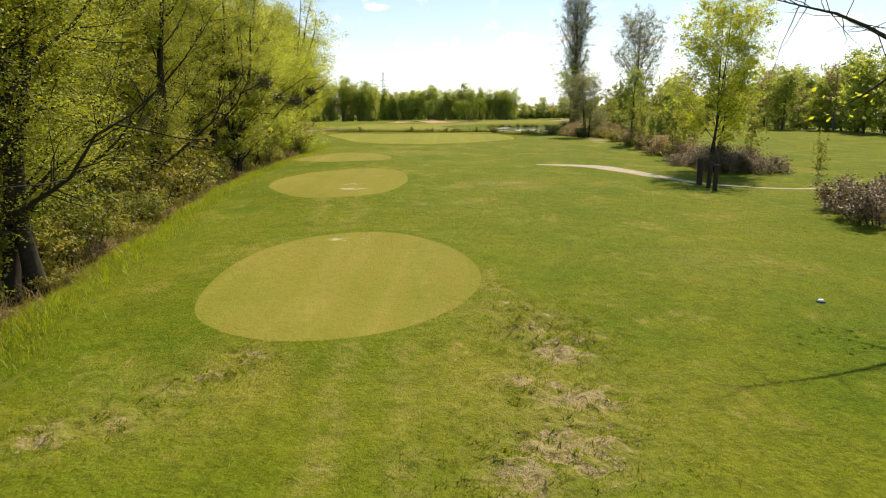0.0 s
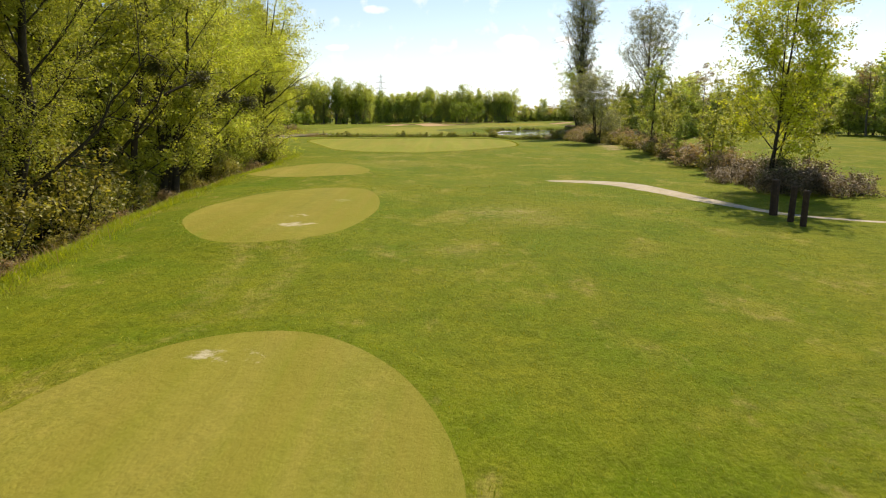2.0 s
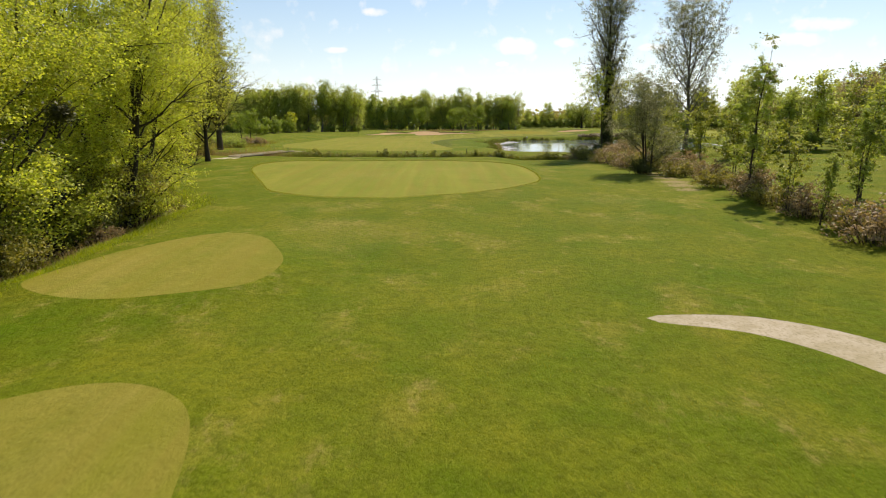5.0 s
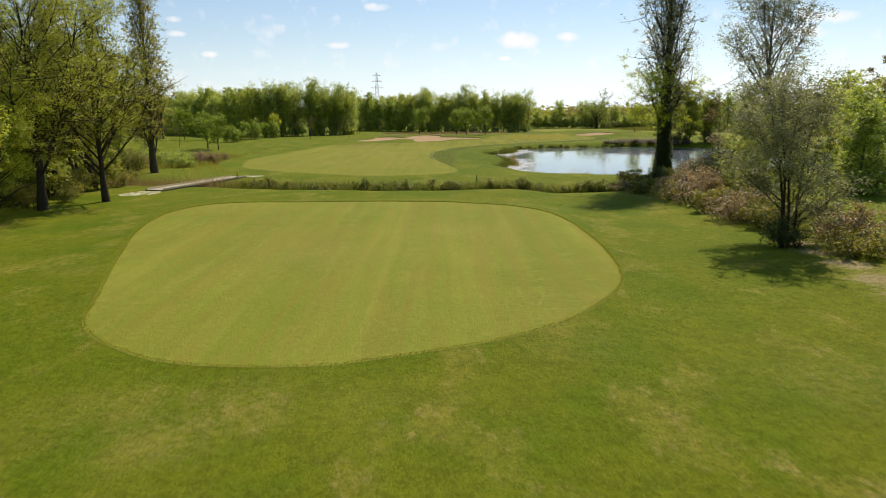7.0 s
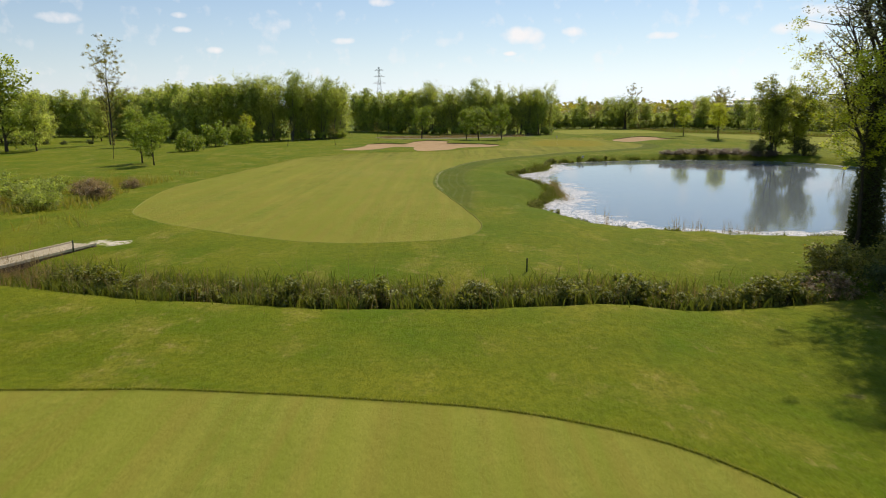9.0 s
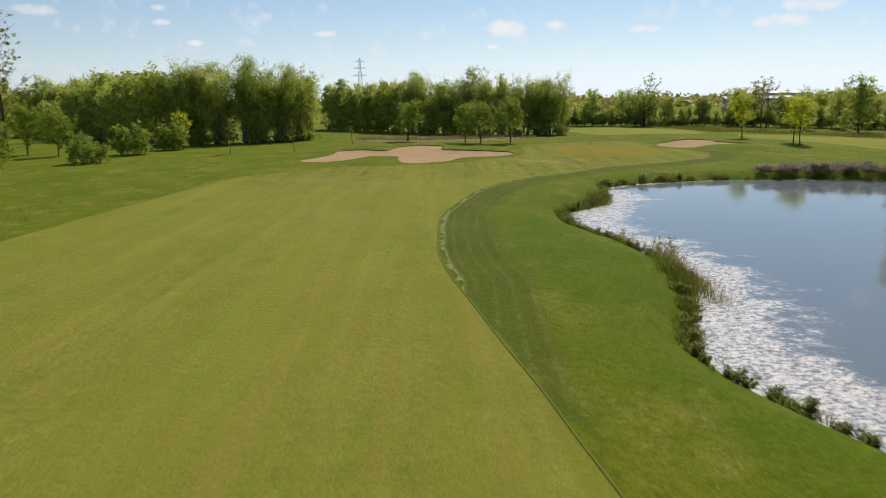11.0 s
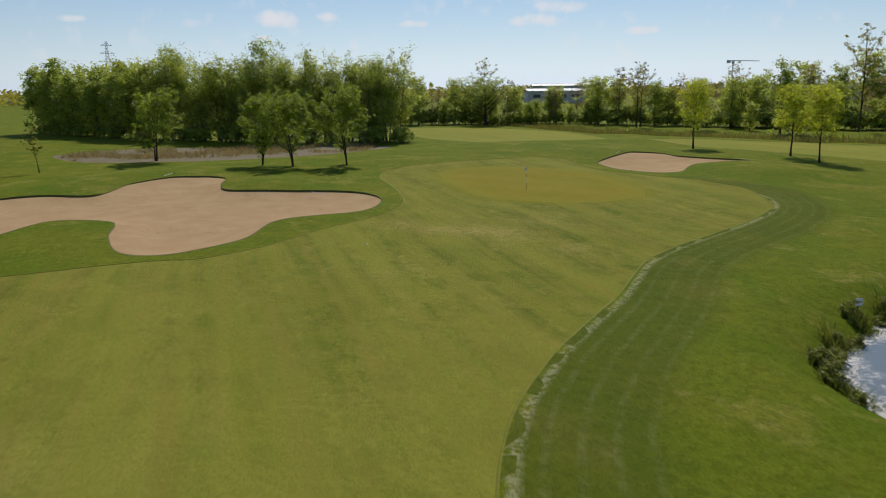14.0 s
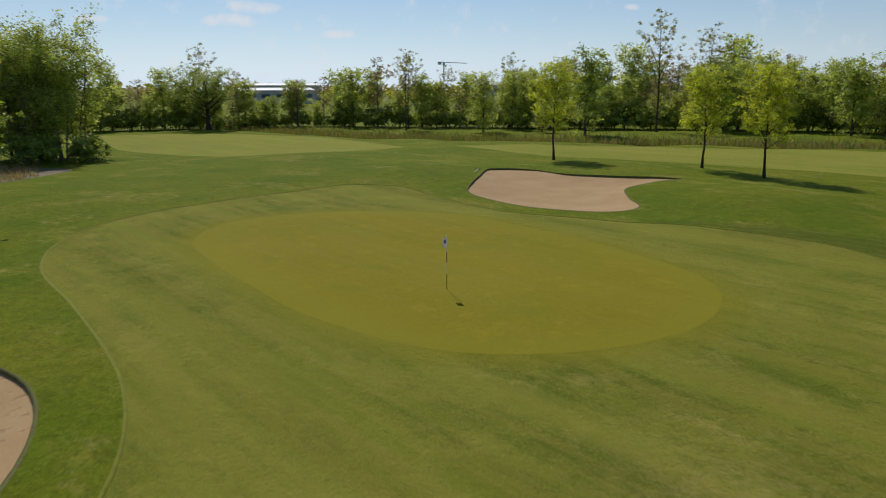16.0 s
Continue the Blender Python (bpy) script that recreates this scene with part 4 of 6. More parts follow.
def make_shrub(name, seed, H, R, leaves, size, leaf, stem, label, category="shrub", stems=26, flat=1.0, far=False):
    """A thicket: many thin stems from the ground and leaves gathered in uneven clumps."""
    rng = np.random.default_rng(seed)
    root = new(name)
    root.empty_display_size = 0.3
    lines = []
    tips = []
    for _ in range(stems):
        a, rr = rng.uniform(0, 6.28), R * math.sqrt(rng.uniform(0, 1))
        foot = np.array([math.cos(a) * rr * 0.6, math.sin(a) * rr * 0.6, -0.1])
        top_h = H * rng.uniform(0.55, 1.08) * (1 - 0.45 * (rr / R) ** 2 * flat)
        tip = np.array([math.cos(a) * rr * 1.1, math.sin(a) * rr * 1.1, top_h])
        m = np.linspace(0, 1, 5)[:, None]
        p = foot + (tip - foot) * m + rng.normal(0, 0.05 * H, (5, 3)) * m
        p[:, 2] += 0.15 * H * (m[:, 0] - m[:, 0] ** 2)
        lines.append((p, 0.006 * (2 + H) * (1 - 0.75 * m[:, 0])))
        tips.append(p[1:])
    v, f = tubes(lines, 3)
    part("thicket", mesh_from("thicket", v, f, stem, True), None, root)
    soft = np.array(tips)
    c, tone = leaf_places(rng, soft, leaves, 0.16 * min(R, H) + 0.05)
    part("foliage", leaf_mesh("foliage", rng, c, tone, 0.03, size, leaf, three=far), None, root)
    return tagged(root, label, category)


def add_boughs(root, seed, count, H, reach, thick, bark):
    """Long crooked limbs that stand out of the crown, thinly twigged."""
    rng = np.random.default_rng(seed)
    lines = []
    for i in range(count):
        yaw, z0 = i * 6.28 / count + rng.uniform(-0.4, 0.4), H * rng.uniform(0.06, 0.42)
        m = np.linspace(0, 1, 9)
        d = np.array([math.cos(yaw), math.sin(yaw)])
        L = reach * rng.uniform(0.75, 1.15)
        side = np.cumsum(rng.normal(0, 0.035 * L, (9, 3)), axis=0) * m[:, None]
        p = np.column_stack([d[0] * L * m, d[1] * L * m, z0 + L * rng.uniform(0.35, 1.0) * m ** rng.uniform(0.8, 1.6)]) + side
        lines.append((p, thick * rng.uniform(0.7, 1.1) * (1 - 0.85 * m)))
        for _ in range(9):
            q = rng.uniform(0.3, 1.0)
            t0 = np.array([np.interp(q, m, p[:, c]) for c in range(3)])
            td = np.array([d[0], d[1], 0.6]) * 0.7 + rng.normal(0, 0.6, 3)
            mm = np.linspace(0, 1, 5)[:, None]
            tw = t0 + td * mm * rng.uniform(0.8, 2.2) + rng.normal(0, 0.08, (5, 3)) * mm
            lines.append((tw, 0.22 * thick * (1 - 0.8 * mm[:, 0])))
    v, f = tubes(lines, 5)
    part("bough", mesh_from("bough", v, f, bark, True), None, root, "crooked dark boughs, thinly leaved")


STANDING = set()


def place(ob, x, y, scale=1.0, turn=0.0, sink=0.12, stretch=1.0, group="", label=""):
    """Stands a plant on the ground: the one that was built the first time, copies of it after that."""
    m = Matrix.Translation((x, y, h1(x, y) - sink)) @ Matrix.Rotation(turn, 4, "Z")
    size = Vector((scale, scale, scale * stretch))
    o = copy_thing(ob, m) if ob.name in STANDING else ob
    STANDING.add(ob.name)
    o.matrix_basis = m @ Matrix.Diagonal((*size, 1))
    return tagged(o, label, "", group)


def scatter(kinds, spots, seed, lo=0.85, hi=1.15, group=""):
    """Puts trees of several kinds in turn at the given spots; the first of each kind is the original."""
    rng = random.Random(seed)
    for i, (x, y, *s) in enumerate(spots):
        place(kinds[i % len(kinds)], x, y, (s[0] if s else 1.0) * rng.uniform(lo, hi), rng.uniform(0, 6.28), stretch=rng.uniform(0.92, 1.1), group=group)


def blades(rng, roots, tall, wide, lean=0.35, bend=True):
    """Grass or reed blades: two narrow faces each, bending over."""
    n = len(roots)
    a = rng.uniform(0, 6.28, n)
    side = np.stack([np.cos(a), np.sin(a), np.zeros(n)], 1)
    out = rng.normal(0, lean, (n, 3))
    out[:, 2] = 0
    Hh = (tall * rng.uniform(0.5, 1.25, n))[:, None]
    w = (wide * rng.uniform(0.7, 1.3, n))[:, None]
    up = np.array([0, 0, 1.0])
    mid = roots + up * Hh * 0.55 + out * Hh * 0.35
    tip = roots + up * Hh * 0.95 + out * Hh * 1.0
    V = np.stack([roots - side * w / 2, roots + side * w / 2, mid + side * w * 0.4, tip, mid - side * w * 0.4], 1).reshape(-1, 3)
    k = np.arange(n)[:, None] * 5
    F = np.concatenate([k + [0, 1, 2], k + [0, 2, 4], k + [4, 2, 3]])
    return V, F


def stuff(name, v, f, material, label, category):
    return tagged(new(name, mesh_from(name, v, f, material)), label, category, "", "stuff")


def on_ground(xy, sink=0.02):
    return np.column_stack([xy, height(xy) - sink])


# ---- trees along the bank on the first tees ----
NEAR_WILLOWS = [make_tree("willow_tree", 15 + i, 22.0, 0.5, 0.08, 5.6, 42, 13, 0.85, ROUND, 88000, 0.066, 0.55, M_BARK_DARK, L_WILLOW,
                          "tall yellow-green willow in young leaf on the bank", lean=0.1, droop=0.12, stems=3, wander=0.1, three=True) for i in range(2)]
WILLOWS = [make_tree("willow_tree", 11 + i, 22.0, 0.5, 0.08, 5.8, 42, 10, 0.85, ROUND, 42000, 0.105, 0.55, M_BARK_DARK, L_WILLOW,
                     "tall yellow-green willow in young leaf on the bank", lean=0.1, droop=0.12, stems=3, wander=0.1, three=True) for i in range(2)]
CURTAIN = [make_tree("willow_tree", 111 + i, 21.0, 0.5, 0.03, 6.0, 48, 12, 0.75, ROUND, 56000, 0.1, 0.65, M_BARK_DARK, L_CURTAIN,
                     "tall willow whose yellow-green foliage hangs like a curtain to the ground", lean=0.1, droop=0.2, stems=4, wander=0.1, three=True, twig_sides=0) for i in range(2)]
for i, tree in enumerate(NEAR_WILLOWS + WILLOWS + CURTAIN):
    add_boughs(tree, 300 + i, 4, 21.0, 6.6, 0.15, M_BARK_DARK)
scatter(NEAR_WILLOWS, [(-14.2, 11, 0.9), (-14.3, 23.0, 1), (-17.2, 28, 0.95), (-19.5, 36, 1), (-18.8, 44, 0.9), (-20.5, 51, 1.0)], 3, 0.92, 1.08, "willows on the bank")
scatter(WILLOWS, [(-18.8, 57, 0.95), (-19.4, 64, 1)], 4, 0.92, 1.08, "willows on the bank")
scatter(CURTAIN, [(-21, 71, 0.95), (-20.5, 77.5, 1.05), (-21.5, 84.5, 1.0), (-20.6, 91.5, 1.0), (-22.5, 99, 1.0), (-26, 108, 0.95), (-32.5, 117, 0.9), (-37, 127, 0.85)], 44, 0.95, 1.05, "willows on the bank")
BACK_WILLOWS = [make_tree("willow_tree", 18 + i, 21.0, 0.45, 0.04, 6.2, 30, 10, 0.85, ROUND, 12000, 0.26, 0.8, M_BARK_DARK, L_WILLOW,
                          "tall green willow standing behind the bank's first row", lean=0.1, droop=0.1, stems=3, wander=0.1, twig_sides=0, far=True) for i in range(2)]
scatter(BACK_WILLOWS, [(-24, 8, 1.0), (-24.5, 18, 0.95), (-26, 27, 1.0), (-27, 36, 0.95), (-26, 45, 1.0), (-28, 54, 1.0), (-27, 64, 1.0), (-28, 75, 1.0), (-28, 87, 1.0), (-31, 98, 1.0), (-36, 112, 0.95), (-36, 30, 1.1), (-37, 50, 1.1), (-38, 70, 1.1),
                       (-46, 146, 0.8), (-54, 160, 0.8), (-42, 162, 0.9), (-46, 176, 0.85), (-35, 126, 0.9), (-45, 173, 0.95), (-50, 166, 1.0), (-38, 158, 0.75), (-39, 148, 0.8)], 41, 0.95, 1.05, "trees behind the bank")
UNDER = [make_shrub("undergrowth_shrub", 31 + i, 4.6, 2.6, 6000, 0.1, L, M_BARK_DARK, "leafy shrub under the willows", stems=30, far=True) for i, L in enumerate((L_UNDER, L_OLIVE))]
rng = random.Random(8)
spots = []
for i in range(30):
    y = 8 + i * 3.6
    x = float(np.interp(y, BANK_LINE[:, 1], BANK_LINE[:, 0])) - rng.uniform(1.6, 5.5)
    spots.append((x, y, rng.uniform(0.55, 1.15)))
spots += [(-41, 146, 0.9), (-45, 156, 1.0), (-39, 143, 0.7), (-48, 162, 1.0), (-44, 180, 0.9), (-47, 184, 0.8), (-35.5, 146, 0.5), (-37.5, 150, 0.6), (-39, 156, 0.7), (-37, 160, 0.5), (-41, 161, 0.7), (-36.5, 141, 0.5), (-40, 137, 0.8), (-38, 166, 0.5)]
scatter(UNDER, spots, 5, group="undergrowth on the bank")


# ---- right side: ivy-clad poplar, bare tree, saplings, brambles ----
poplar = make_tree("poplar_tree", 41, 33.0, 0.58, 0.16, 10.0, 70, 15, 2.4, SPIRE, 34000, 0.13, 0.7, M_BARK, L_SILVER, "tall ivy-clad poplar in thin young leaf", wander=0.02, twig_sides=3)
place(poplar, 30.7, 169.2)
ivy_rng = np.random.default_rng(4)
k = ivy_rng.uniform(0, 1, 16000) ** 1.5
a = ivy_rng.uniform(0, 6.28, 16000)
rr = (1.25 - 0.85 * k) * ivy_rng.uniform(0.5, 1.1, 16000)
v, f = leaf_quads(ivy_rng, np.column_stack([np.cos(a) * rr, np.sin(a) * rr, 0.3 + k * 12]), 0.13)
part("ivy", mesh_from("ivy", v, f, L_DARK), None, poplar, "dark ivy round the trunk")
side_growth = make_tree("poplar_sapling", 42, 13.0, 0.16, 0.42, 5.6, 26, 11, 0.5, ROUND, 16000, 0.1, 0.45, M_BARK_DARK, L_YELLOW, "olive-leaved side growth at the poplar's foot")
place(side_growth, 29.7, 168.6)
lombardy = make_tree("poplar_tree", 43, 29.0, 0.5, 0.07, 7.0, 64, 12, 2.3, SPIRE, 27000, 0.125, 0.55, M_BARK, L_OLIVE, "tall slender poplar beside the footbridge", wander=0.02)
place(lombardy, -40, 178.5)
bare_tree = make_tree("bare_tree", 44, 27.0, 0.42, 0.2, 9.0, 50, 20, 1.2, ROUND, 30000, 0.135, 0.7, M_BARK_GREY, L_SILVER, "tall rounded tree with bare twigs and first leaves")
place(bare_tree, 47.4, 177.5)
leaning = make_tree("bare_tree", 45, 21.0, 0.4, 0.14, 10.0, 46, 20, 0.9, WIDE, 32000, 0.12, 0.7, M_BARK_DARK, L_WILLOW, "spreading dark-limbed tree in thin yellow-green leaf", droop=0.05)
place(leaning, -34.5, 139.5)
place(leaning, -40, 152, 1.0, 2.0)
place(leaning, -31.8, 146, 0.85, 4.0)
place(CURTAIN[0], -35.5, 133, 0.75, 2.5, group="willows on the bank")
place(CURTAIN[1], -39.5, 141, 0.72, 1.5, group="willows on the bank")
place(CURTAIN[0], -45, 151, 0.8, 4.5, group="willows on the bank")

three_stems = make_tree("poplar_sapling", 46, 15.8, 0.16, 0.1, 4.4, 52, 10, 1.1, ROUND, 36000, 0.095, 0.42, M_BARK_DARK, L_YELLOW, "young multi-stemmed poplar, bright yellow-green leaves", stems=4)
place(three_stems, 22.6, 60.5, 1.15)
slim = make_tree("poplar_sapling", 47, 12.0, 0.15, 0.12, 2.3, 30, 8, 1.5, ROUND, 9000, 0.11, 0.3, M_BARK, L_WOOD, "slim young tree in fresh green leaf", stems=2)
place(slim, 26.2, 100)
place(slim, 24.5, 86, 0.42, 1.0)
place(slim, 30, 92, 0.7, 2.0)
clump = make_tree("sallow_tree", 48, 10.3, 0.24, 0.1, 4.4, 40, 10, 0.9, ROUND, 30000, 0.088, 0.5, M_BARK_DARK, L_SILVER, "rounded multi-stemmed sallow with silvery young leaves", stems=4)
place(clump, 24.0, 120.5)
sap = make_tree("sapling", 49, 6.0, 0.07, 0.1, 1.8, 18, 6, 1.2, ROUND, 3200, 0.1, 0.24, M_BARK, L_WILLOW, "thin sapling with yellow-green leaves", stems=2)
spots = [(24, 74), (26.5, 78, 0.8), (29, 83), (25.5, 92, 0.9), (28.5, 104), (30, 112, 1.2), (27.5, 128), (31, 135, 1.2), (29, 142), (33, 150, 1.3), (35, 120, 1.4), (34, 98, 1.3), (37, 140, 1.5), (30, 70, 0.9), (33, 62, 0.5), (29, 55, 0.4), (36, 152, 1.4)]
scatter([sap], spots, 6, group="saplings along the ditch")
bramble = make_shrub("bramble_bush", 51, 1.9, 2.6, 9000, 0.085, L_BRAMBLE, M_BARK_DARK, "dense bramble mound with reddish-brown leaves", stems=60, flat=0.8)
spots = [(20.0, 31.5, 1.0), (21.5, 35.5, 1.1), (24.5, 30.0, 1.1), (25.5, 36, 1.2), (22, 27.5, 0.9), (22.5, 57.5, 0.9), (24.5, 61.5, 1.0), (21.8, 64, 0.8), (25.5, 56.5, 0.9), (25, 67, 0.8)]
scatter([bramble], spots, 7, group="bramble mounds")
brown = make_shrub("dry_shrub", 52, 2.2, 2.2, 4200, 0.095, L_DRY, M_BARK, "dry brown thicket of dead stems", stems=70, far=True)
olive = make_shrub("low_shrub", 53, 2.0, 2.1, 4800, 0.1, L_OLIVE, M_BARK_DARK, "low olive-green shrub beside the ditch", stems=40, far=True)
spots = [(-12.6, 18.5, 0.35), (-13.4, 24, 0.4), (-14.4, 29, 0.45), (-13.8, 33, 0.3), (-15.2, 38, 0.4), (-16.4, 45, 0.45), (-17.2, 52, 0.4), (-13.2, 13.5, 0.4), (-17.6, 60, 0.4), (-18.2, 72, 0.45), (-18.6, 86, 0.5), (-18.8, 96, 0.7)]
scatter([brown, olive], spots, 19, 0.9, 1.2, "low thicket on the bank")
spots = [(24.5, 72), (25.5, 76, 0.8), (25, 80), (26, 84, 0.8), (25.5, 89, 0.9), (25.8, 94, 1.0), (26.5, 99), (26, 105, 0.8), (27, 110), (26.5, 116, 0.9), (28, 121, 1.2), (26, 126, 1.0), (25.5, 131, 1.1), (26, 137, 1.1), (26.5, 143, 1.2), (25, 148, 1.0), (27.5, 152, 1.3), (24.4, 153, 0.9), (31, 156, 1.2), (29, 163, 1.1), (34, 166, 1.2), (25.2, 162, 0.9), (22.5, 158.5, 0.8)]
scatter([brown, olive], spots, 9, 0.9, 1.2, "thicket along the ditch")
dark_shrub = make_shrub("dark_shrub", 54, 3.6, 2.6, 7000, 0.11, L_DARK, M_BARK_DARK, "dark evergreen shrub in the thicket", stems=40)
scatter([dark_shrub], [(23, 119, 0.5), (34, 158, 1.0), (36, 164, 1.1), (23.2, 60, 0.6), (26, 157, 0.6), (62, 259, 0.9), (69, 256, 0.9)], 10, group="dark shrubs")
for x, y, k in ((46, 263.5, 0.9), (50, 263.3, 1.1), (54, 262.6, 1.2), (58, 261, 1.2), (62, 258, 1.2)):
    place(bramble, x, y, k, x, stretch=0.55, group="bramble mounds")
pond_willow = make_tree("willow_tree", 55, 15.0, 0.3, 0.05, 3.8, 44, 9, 1.4, ROUND, 26000, 0.18, 0.6, M_BARK, L_WILLOW, "upright willow clump at the pond", stems=5)
place(pond_willow, 64.5, 259.5, 1.0)
place(pond_willow, 70, 262, 0.9, 2.2)
place(pond_willow, 77, 250, 1.0, 4.2)


# ---- far woods ----
WOOD = [make_tree("wood_tree", 61 + i, 17.0, 0.17, 0.02, 5.4, 20, 8, 1.1, ROUND, 3800, 0.36, 0.95, M_BARK_GREY, L, "slender tree of the wood in young leaf", twig_sides=0, far=True, tall=1.1) for i, L in enumerate((L_FAR, L_WOOD, L_FAR))]
NEAR_WOOD = [make_tree("wood_tree", 161 + i, 18.0, 0.3, 0.03, 5.6, 34, 9, 1.4, ROUND, 10000, 0.22, 0.85, M_BARK_GREY, L, "slender grey-stemmed tree at the wood's edge", twig_sides=0, stems=4, far=True, tall=1.2) for i, L in enumerate((L_FAR, L_WOOD, L_FAR))]
WOOD_SHRUB = make_shrub("wood_shrub", 67, 4.5, 3.4, 2000, 0.3, L_WOOD, M_BARK_GREY, "leafy shrub at the edge of the wood", stems=16, far=True)


def rows_of_trees(line, depth, gap, seed, size=(0.8, 1.1)):
    """Spots in staggered rows behind a line."""
    r = random.Random(seed)
    p = np.array(line, float)
    seg = np.linalg.norm(np.diff(p, axis=0), axis=1)
    s_all = np.concatenate([[0], np.cumsum(seg)])
    out = []
    for row in range(depth):
        for s in np.arange(0.5 * gap * (row % 2), s_all[-1], gap):
            x, y = (np.interp(s, s_all, p[:, c]) for c in (0, 1))
            i = min(len(seg) - 1, int(np.searchsorted(s_all, s, "right")) - 1)
            d = (p[i + 1] - p[i]) / seg[i]
            out.append((x - d[1] * gap * row + r.uniform(-0.35, 0.35) * gap, y + d[0] * gap * row + r.uniform(-0.35, 0.35) * gap, r.uniform(*size)))
    return out


WOOD_A = [(-230, 442), (-170, 434), (-130, 420), (-100, 385), (-80, 352), (-62, 341), (-48, 348), (-39, 358), (-35, 372)]
WOOD_B = [(-43, 455), (-40, 449), (-12, 408), (14, 380), (32, 371), (36, 380)]
for line, depth, gap, seed, size, edge, group in ((WOOD_A, 2, 3.9, 1, (0.84, 1.08), (-64, 376), "wood on the far side"), (WOOD_B, 2, 3.5, 2, (0.7, 0.97), (-10, 420), "wood behind the green")):
    spots = rows_of_trees(line, depth, gap, seed, size)
    near = [p for p in spots if p[0] > edge[0] and p[1] < edge[1]]
    rest = [p for p in spots if p not in near]
    rng = random.Random(seed + 20)
    for kinds, some in ((NEAR_WOOD, near), (WOOD, rest)):
        for i, (x, y, k) in enumerate(some):
            place(kinds[i % len(kinds)], x, y, k * rng.uniform(0.95, 1.05), rng.uniform(0, 6.28), stretch=rng.uniform(0.92, 1.1), group=group)
scatter([WOOD_SHRUB], rows_of_trees([(x, y - 2) for x, y in WOOD_A], 1, 4.6, 8, (0.5, 1.0)) + rows_of_trees([(x + 1, y - 3) for x, y in WOOD_B], 1, 5.5, 9, (0.5, 1.0)), 28, group="shrubs at the wood's edge")
belt = make_tree("belt_tree", 71, 13.0, 0.2, 0.06, 4.0, 22, 9, 0.9, ROUND, 5200, 0.28, 0.95, M_BARK, L_FAR, "mixed tree of the far belt in young leaf", twig_sides=0, far=True)
belt_brown = make_tree("belt_tree", 72, 15.0, 0.22, 0.12, 4.4, 18, 6, 1.1, ROUND, 2000, 0.2, 0.6, M_BARK_GREY, L_BROWN, "bare budding tree of the far belt", far=True)
belt_dark = make_tree("belt_tree", 73, 12.0, 0.22, 0.04, 4.4, 22, 9, 0.7, ROUND, 5200, 0.28, 0.95, M_BARK, L_WOOD, "broad olive-green tree of the far belt", twig_sides=0, far=True)
scatter([belt, belt_dark, belt, belt_brown], rows_of_trees([(150, 300), (148, 340), (136, 375), (118, 410), (100, 436), (70, 446), (36, 452), (-10, 480)], 2, 5.2, 3, (0.45, 0.95)), 23, group="trees of the far belt")
scatter([WOOD_SHRUB], rows_of_trees([(146, 290), (144, 340), (132, 372), (114, 406), (98, 432), (70, 441), (36, 447)], 1, 3.4, 11, (0.6, 1.35)), 29, group="shrubs of the far belt")
scatter([WOOD_SHRUB], rows_of_trees([(60, 40), (77, 80), (81, 120), (79, 160)], 1, 5.0, 12, (0.6, 1.2)), 30, group="shrubs beyond the side field")
scatter([belt_brown, belt, belt_dark], rows_of_trees([(190, 230), (196, 300), (186, 350), (160, 410)], 2, 7, 4, (0.85, 1.25)), 24, group="trees of the far belt")
scatter([belt_dark, belt_brown, belt], rows_of_trees([(62, 40), (80, 80), (84, 120), (82, 160), (90, 200), (110, 215), (150, 225), (185, 240)], 2, 6.5, 5, (0.7, 1.1)), 25, group="trees beyond the side field")
scatter([belt_dark, belt], [(-110, 298, 1.45), (-103, 299, 1.1), (-117, 301, 1.3), (-128, 344, 1.0), (-137, 352, 0.9), (-118, 364, 0.9), (-125, 372, 1.0), (-142, 366, 1.0), (-150, 360, 1.0), (-112, 376, 0.9), (-158, 372, 1.1)], 62, group="trees of the far belt")
scatter([belt, belt_dark], rows_of_trees([(-220, 380), (-160, 350), (-128, 345)], 2, 9, 6, (0.7, 1.1)), 26, group="trees of the far belt")
scatter([belt, belt_dark, belt_brown], rows_of_trees([(-52, 170), (-70, 185), (-95, 215), (-150, 250)], 1, 11, 7, (0.5, 0.9)), 27, group="trees of the far belt")

scatter([belt_dark, belt, belt_brown], [(46, 151, 0.7), (50, 158, 0.85), (55, 163, 0.95), (61, 166, 0.9), (67, 168, 1.0), (74, 169, 0.9), (41, 165, 0.6), (56, 172, 1.0), (39, 172, 0.7)], 65, group="trees beyond the thicket")
scatter([WOOD_SHRUB], [(45, 148, 0.6), (48, 154, 0.7), (53, 159, 0.7), (58, 163, 0.8), (64, 165, 0.7), (71, 166, 0.8), (42, 158, 0.6), (40, 168, 0.6)], 68, group="shrubs beyond the thicket")
scatter([belt, belt_dark], [(109, 377, 0.85), (112.2, 355, 0.9), (121.5, 381, 0.8), (135, 320, 0.95), (137.5, 316, 0.85), (132, 340, 0.8), (116, 368, 0.6)], 64, group="trees beside the far ditch")
oak = make_tree("oak_tree", 81, 15.0, 0.85, 0.2, 9.6, 34, 13, 0.45, ROUND, 26000, 0.21, 0.8, M_BARK_DARK, L_WOOD, "broad solitary oak with a dark forked trunk", wander=0.03)
place(oak, 77.6, 432, 0.72, 0.7)
young = make_tree("young_tree", 82, 9.0, 0.13, 0.27, 3.1, 26, 9, 0.8, ROUND, 12000, 0.11, 0.34, M_BARK_DARK, L_YELLOW, "young round-crowned tree in yellow-green leaf on a clean stem")
scatter([young], [(68.4, 325.7, 1.0), (73, 311.6, 1.0), (70.8, 304.7, 0.95)], 12, 0.98, 1.04, "young trees beside the green")
